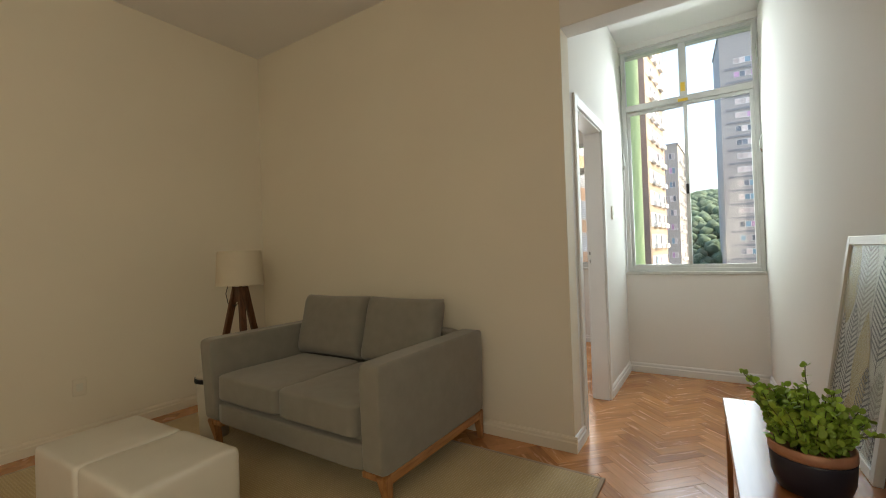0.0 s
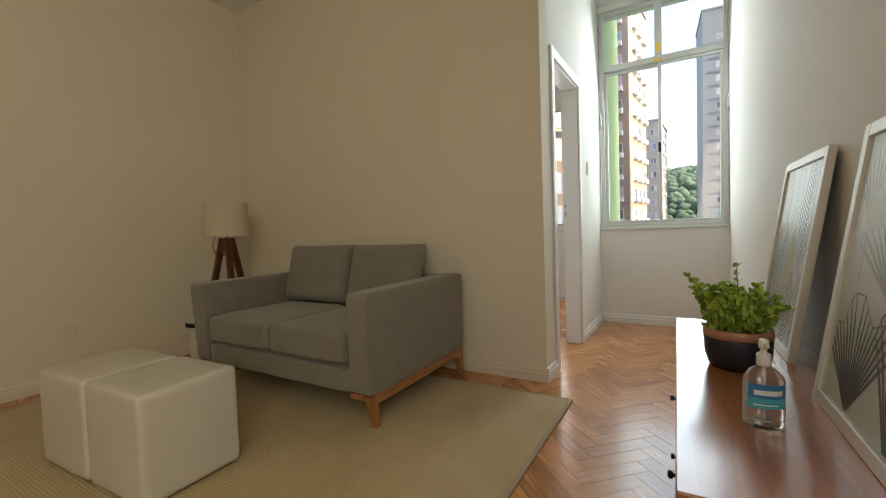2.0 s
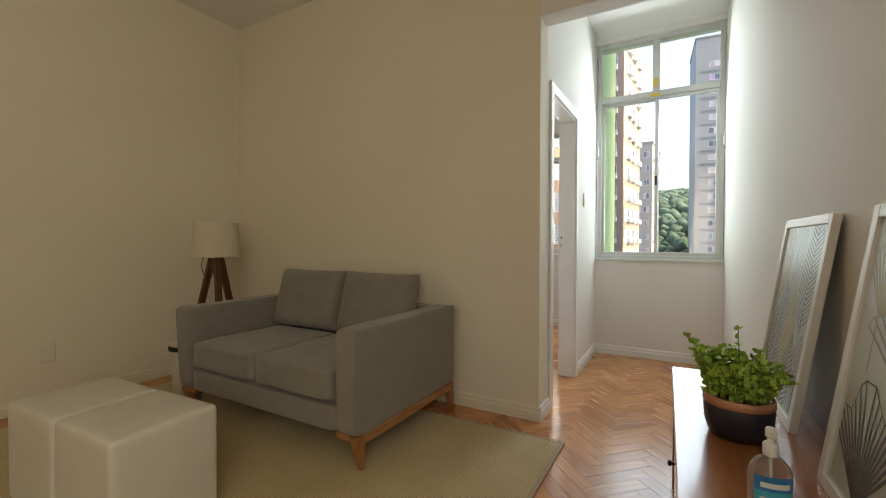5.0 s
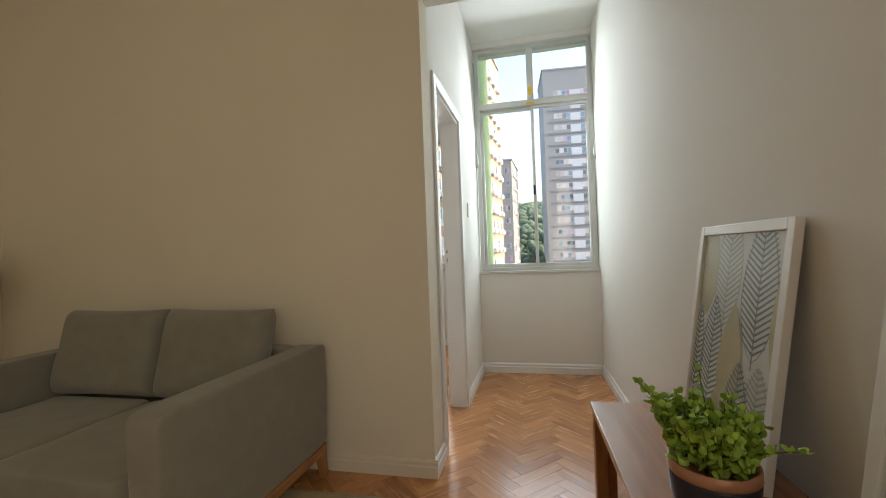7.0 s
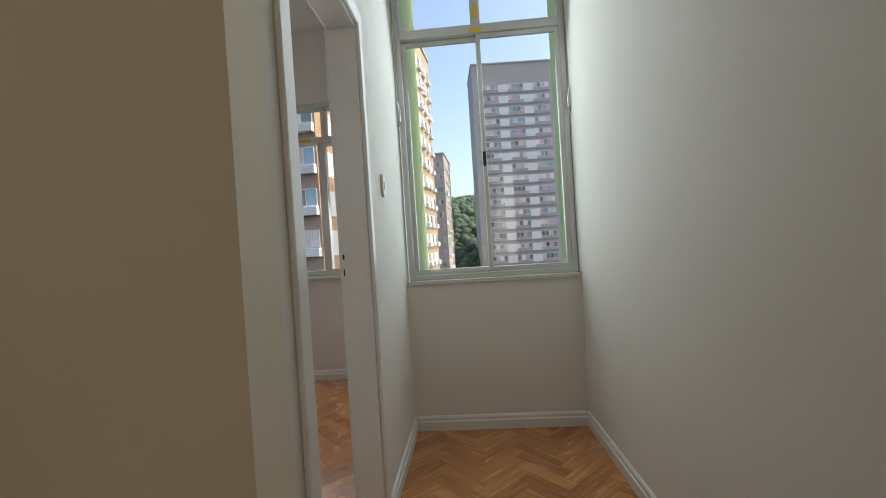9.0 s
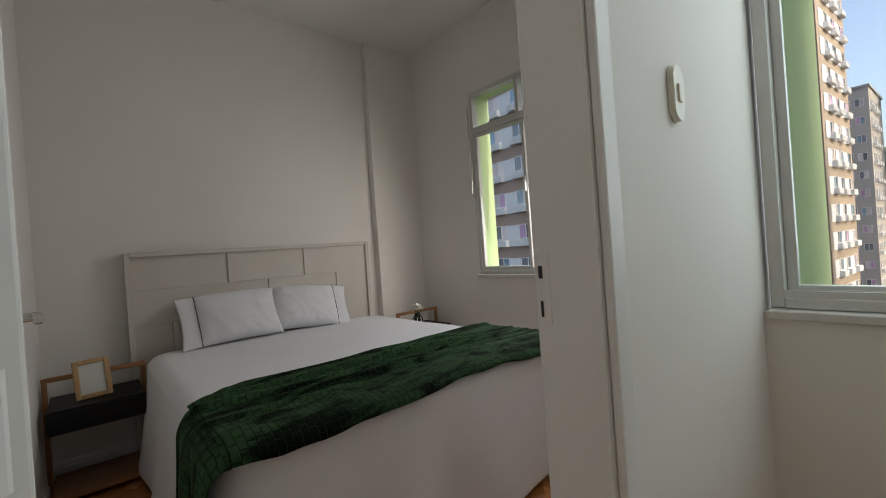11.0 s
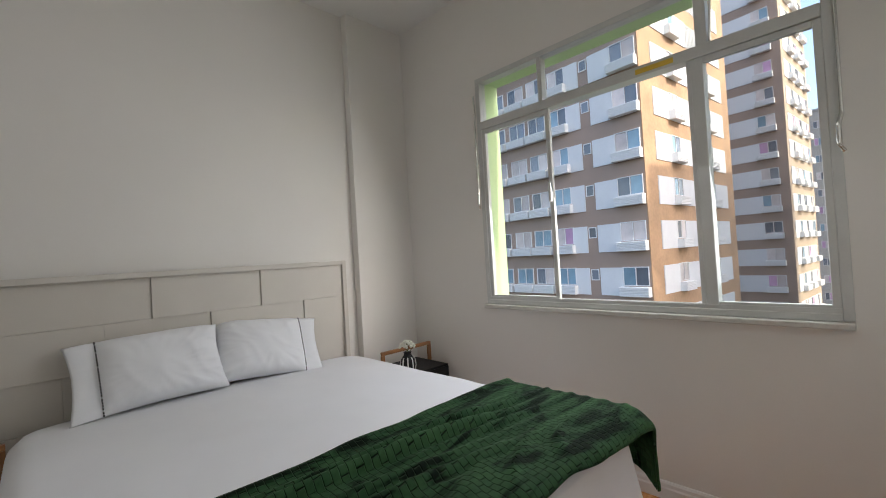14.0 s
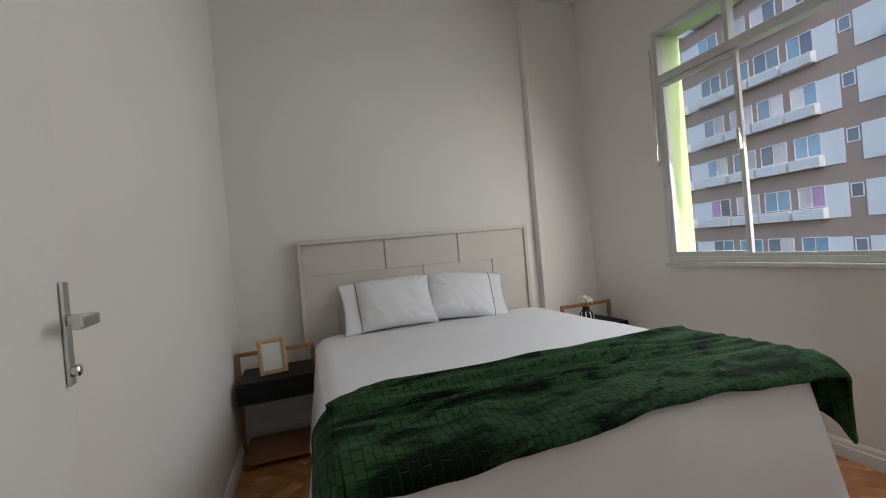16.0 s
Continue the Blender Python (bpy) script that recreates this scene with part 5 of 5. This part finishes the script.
def blanket():
    """The quilt across the foot of the bed, hanging over its near side and its far corner."""
    bm = bmesh.new()
    uv = bm.loops.layers.uv.new("UVMap")
    ns, nt = 230, 90
    width = BY1 - BY0
    s0, s1 = -0.56, width + 0.30
    g = []
    for i in range(ns + 1):
        s = s0 + (s1 - s0) * i / ns
        row = []
        for j in range(nt + 1):
            k = j / nt
            w = min(1, max(0, s / width))
            over = max(0, s - width)
            hang = max(0, -s)
            xb = -1.665 + 0.02 * math.sin(s * 3.1) + 0.03 * w + 0.23 * min(1, max(0, (0.26 - s) / 0.34)) ** 1.5 + 2.1 * over + 0.015 * noise.noise(Vector((s * 5, 0, 3)))
            xf = -0.985 + 0.018 * math.sin(s * 4.5) + 0.012 * noise.noise(Vector((s * 7, 0, 8))) - 0.22 * hang - 0.03 * max(0, 0.25 - abs(s - 0.45)) * 2
            x = min(xb, xf - 0.03) + (xf - min(xb, xf - 0.03)) * k
            u = x
            r = 0.055
            if s < 0:
                a = min(-s / r, math.pi / 2)
                y, z = BY0 + 0.02 - r * math.sin(a) * 0.9, BZ + 0.012 - r * (1 - math.cos(a)) - max(0, -s - r * math.pi / 2) * 0.99
                y += 0.01 - 0.030 * min(1, -s / 0.5)
            elif s > width:
                a = min(over / r, math.pi / 2)
                y, z = BY1 - 0.01 + r * math.sin(a), BZ + 0.012 - r * (1 - math.cos(a)) - max(0, over - r * math.pi / 2)
            else:
                y, z = BY0 + s, BZ + 0.012
            front = 0.0
            if x > BX1 - 0.055:
                e = x - (BX1 - 0.055)
                a = min(e / 0.065, math.pi / 2)
                front = a / (math.pi / 2)
                x = BX1 - 0.055 + 0.075 * math.sin(a)
                z -= 0.065 * (1 - math.cos(a)) + max(0, e - 0.065 * math.pi / 2) * 0.95
            # long pleats near the back edge, short crushed ones near the front
            c = u + 0.06 * noise.noise(Vector((s * 0.9, 0, 2))) - 0.20 * (w - 0.35)
            pleat = 0.0
            for x0, wd, hgt, ph in ((-1.60, 0.018, 0.026, 0.2), (-1.54, 0.014, 0.030, 1.7), (-1.48, 0.016, 0.034, 2.6), (-1.42, 0.014, 0.026, 3.1), (-1.35, 0.018, 0.024, 4.4), (-1.27, 0.020, 0.022, 5.2), (-1.18, 0.018, 0.018, 6.5)):
                lift = max(0, noise.noise(Vector((s * 1.0, ph * 3, 1))) + 0.30)
                pleat += hgt * min(0.5, lift) * 2.8 * math.exp(-(((c - x0) / wd) ** 2))
            pleat *= (1 - 0.8 * min(1, max(0, (w - 0.72) / 0.2))) * min(1, max(0, k / 0.12)) * min(1, max(0, (1 - k) / 0.15))
            crush = max(0, 1 - abs(k - 0.82) / 0.26)
            ridge = (1 - abs(noise.noise(Vector((s * 4.0 + u * 5, u * 7, 7))))) ** 4
            crush *= 1 - 0.6 * min(1, max(0, (w - 0.75) / 0.2))
            d = 0.006 + pleat + crush * (0.022 * ridge + 0.009 * noise.noise(Vector((s * 12, u * 16, 5)))) + 0.005 * noise.noise(Vector((s * 4, u * 5, 4)))
            swell = 0.012 * math.exp(-(((k - 0.03) / 0.03) ** 2)) + 0.010 * math.exp(-(((k - 0.97) / 0.03) ** 2))
            d = max(0.003, d + swell)
            if s < 0:
                y -= d * 0.5 + 0.008 * (1 + math.sin(u * 26 + 2 * math.sin(s * 5))) * min(1, hang / 0.2)
            elif s > width:
                y += d * 0.5 + 0.010 * (1 + math.sin(u * 40)) * min(1, over / 0.1)
            z += d * (1 - front) if 0 <= s <= width else 0
            x += d * front
            row.append((bm.verts.new((x, y, max(z, 0.03))), s, u))
        g.append(row)
    for i in range(ns):
        for j in range(nt):
            q = (g[i][j], g[i + 1][j], g[i + 1][j + 1], g[i][j + 1])
            f = bm.faces.new([c[0] for c in q])
            for lp, c in zip(f.loops, q):
                lp[uv].uv = (c[2], c[1])
    bmesh.ops.recalc_face_normals(bm, faces=bm.faces[:])
    top = max(bm.faces, key=lambda f: f.calc_center_median().z)
    if top.normal.z < 0:
        bmesh.ops.reverse_faces(bm, faces=bm.faces[:])
    return bm


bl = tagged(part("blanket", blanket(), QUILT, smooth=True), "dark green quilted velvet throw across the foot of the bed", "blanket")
sol = bl.modifiers.new("thickness", "SOLIDIFY")
sol.thickness = 0.009
sol.offset = 1


def nightstand(m, label):
    """Black drawer box held in a wooden frame with a rail. Local x runs out from the wall, y along it."""
    t = thing("nightstand", m, label, "nightstand", "pair of nightstands")
    W, D = 0.47, 0.40
    part("top", boxes((0.02, 0.026, 0.488, D - 0.005, W - 0.026, 0.503), bevel=0.003), BLACK, t)
    part("drawer_box", boxes((0.02, 0.026, 0.385, D - 0.02, W - 0.026, 0.488), bevel=0.003), BLACK, t)
    part("drawer_front", boxes((D - 0.018, 0.022, 0.380, D, W - 0.026, 0.487), bevel=0.003), BLACK, t)
    part("bottom_shelf", boxes((0.02, 0.025, 0.028, D - 0.01, W - 0.025, 0.050), bevel=0.003), SHELFWOOD, t, "honey wood bottom shelf")
    for y in (0.0, W - 0.024):
        part("post", boxes((0.16, y, 0.0, 0.185, y + 0.024, 0.618), bevel=0.003), POSTWOOD, t)
        part("foot", boxes((D - 0.05, y + (0.03 if y == 0 else -0.03), 0.0, D - 0.025, y + (0.054 if y == 0 else -0.006), 0.028), bevel=0.002), POSTWOOD, t)
    part("rail", boxes((0.16, 0.0, 0.618, 0.185, W, 0.643), bevel=0.004), BARWOOD, t, "honey wood top rail")
    return t


nightstand(pose(BW + 0.08, 0.165, 0), "black nightstand with a wooden rail holding a photo frame")
nightstand(pose(BW + 0.12, 2.50, 0), "black nightstand with a wooden rail beside the pilaster")

pf = thing("photo_frame", pose(-2.775, 0.305, 0.5035, 0, 0, 12) @ Matrix.Rotation(radians(-14), 4, "Y"), "pale gold wooden photo frame with a blank white mat", "photo frame")
fw, fh = 0.165, 0.215
part("frame", boxes((0, 0, 0, 0.022, 0.024, fh), (0, fw - 0.024, 0, 0.022, fw, fh), (0, 0.024, fh - 0.024, 0.022, fw - 0.024, fh), (0, 0.024, 0, 0.022, fw - 0.024, 0.024), bevel=0.004), GOLDWOOD, pf)
part("mat", boxes((0.004, 0.024, 0.024, 0.010, fw - 0.024, fh - 0.024)), MAT_PAPER, pf, "white paper mat")
part("strut", beam((0.0, fw / 2, 0.13), (-0.075, fw / 2, 0.018), 0.03, 0.03, 0.004), BLACK, pf)
pp = part("pane", boxes((0.013, 0.022, 0.022, 0.0145, fw - 0.022, fh - 0.022)), GLASS, pf)
pp.visible_shadow = False

vs = thing("vase", pose(-2.70, 2.63, 0.5035) @ Matrix.Scale(1.22, 4), "small black and white striped vase with white flowers", "vase")
part("body", lathe([(0.030, 0), (0.040, 0.01), (0.045, 0.04), (0.040, 0.075), (0.024, 0.092), (0.020, 0.105), (0.024, 0.112)], 32), BLACK, vs, smooth=True)
for k in range(9):
    a = 2 * math.pi * k / 9
    part("stripe", tube([((r + 0.0005) * math.cos(a), (r + 0.0005) * math.sin(a), z) for r, z in ((0.041, 0.012), (0.0455, 0.04), (0.041, 0.072), (0.033, 0.083))], 0.0035, 6), WHITE_PL, vs, "white glazed stripe")
PETAL = surface("white_petals", (0.74, 0.76, 0.66), rough=0.7, spread=0.1, scale=60, bump=0.05, per_island=0.3)
fl, st = bmesh.new(), bmesh.new()
rnd = random.Random(8)
for k in range(60):
    a, e = rnd.uniform(0, 6.28), rnd.uniform(0.1, 1.5)
    c = Vector((0.045 * math.cos(a) * math.cos(e), 0.045 * math.sin(a) * math.cos(e), 0.135 + 0.040 * math.sin(e)))
    bmesh.ops.create_icosphere(fl, subdivisions=1, radius=rnd.uniform(0.005, 0.009), matrix=Matrix.Translation(c))
    if k % 6 == 0:
        me = shape(tube([(0, 0, 0.10), tuple(c)], 0.0012, 5), "tmp")
        st.from_mesh(me)
        bpy.data.meshes.remove(me)
part("blossoms", fl, PETAL, vs, "tiny white blossoms")
part("stalk", st, STEM, vs)

# ---- herringbone parquet, block by block ----
floor = thing("floor", pose(0, 0, 0), "orange oak herringbone parquet floor, worn and glossy", "floor", kind="structure")
PL, PW = 0.305, 0.0762
GAP = 0.0007
block_mesh = shape(boxes((-PW / 2 + GAP / 2, -PL / 2 + GAP / 2, -0.012, PW / 2 - GAP / 2, PL / 2 - GAP / 2, 0.0), bevel=0.0004, seg=1), "block")
block_mesh.materials.append(PARQUET)
near, rest_v, rest_f = 0, [], []
rnd = random.Random(21)
ca = math.cos(radians(45))
for i in range(-60, 60):
    for j in range(-24, 24):
        for kind in (0, 1):
            # herringbone lattice in the turned frame
            u = i * PW + j * PL * 1.0
            v = i * PW - j * PL * 1.0
            if kind == 0:
                cu, cv, turn = u + PL / 2, v + PW / 2, 90
            else:
                cu, cv, turn = u + PL + PW / 2, v + PW - PL / 2 + 0.0, 0
            x, y = (cu - cv) * ca, (cu + cv) * ca - 1.2
            living = LW - 0.1 < x < RW + 0.25 and BACK < y < 0.12
            passage = -0.2 < x < RW + 0.15 and 0 <= y < PY + 0.1
            bedroom = BW < x <= -0.1 and 0.1 < y < BY + 0.08
            if not (living or passage or bedroom):
                continue
            hidden = living and RX0 + 0.25 < x < RX1 - 0.25 and RY0 + 0.25 < y < RY1 - 0.25
            if hidden or (bedroom and BX0 < x < BX1 - 0.2 and BY0 + 0.2 < y < BY1 - 0.2):
                continue
            z = rnd.uniform(-0.0006, 0.0)
            m = pose(x, y, z, rnd.uniform(-0.08, 0.08), rnd.uniform(-0.08, 0.08), turn + 45)
            if near < 300 and -0.15 < x and -1.9 < y < PY + 0.1:
                near += 1
                o = part("parquet_block", block_mesh, PARQUET, floor)
                o.matrix_local = m
            else:
                base = len(rest_v)
                rest_v += [m @ vv.co for vv in block_mesh.vertices]
                rest_f += [[base + q for q in pf_.vertices] for pf_ in block_mesh.polygons]
rest = bpy.data.meshes.new("parquet_rest")
rest.from_pydata(rest_v, [], rest_f)
o = part("parquet_rest", rest, PARQUET_REST, floor)
o["kind"] = "stuff"
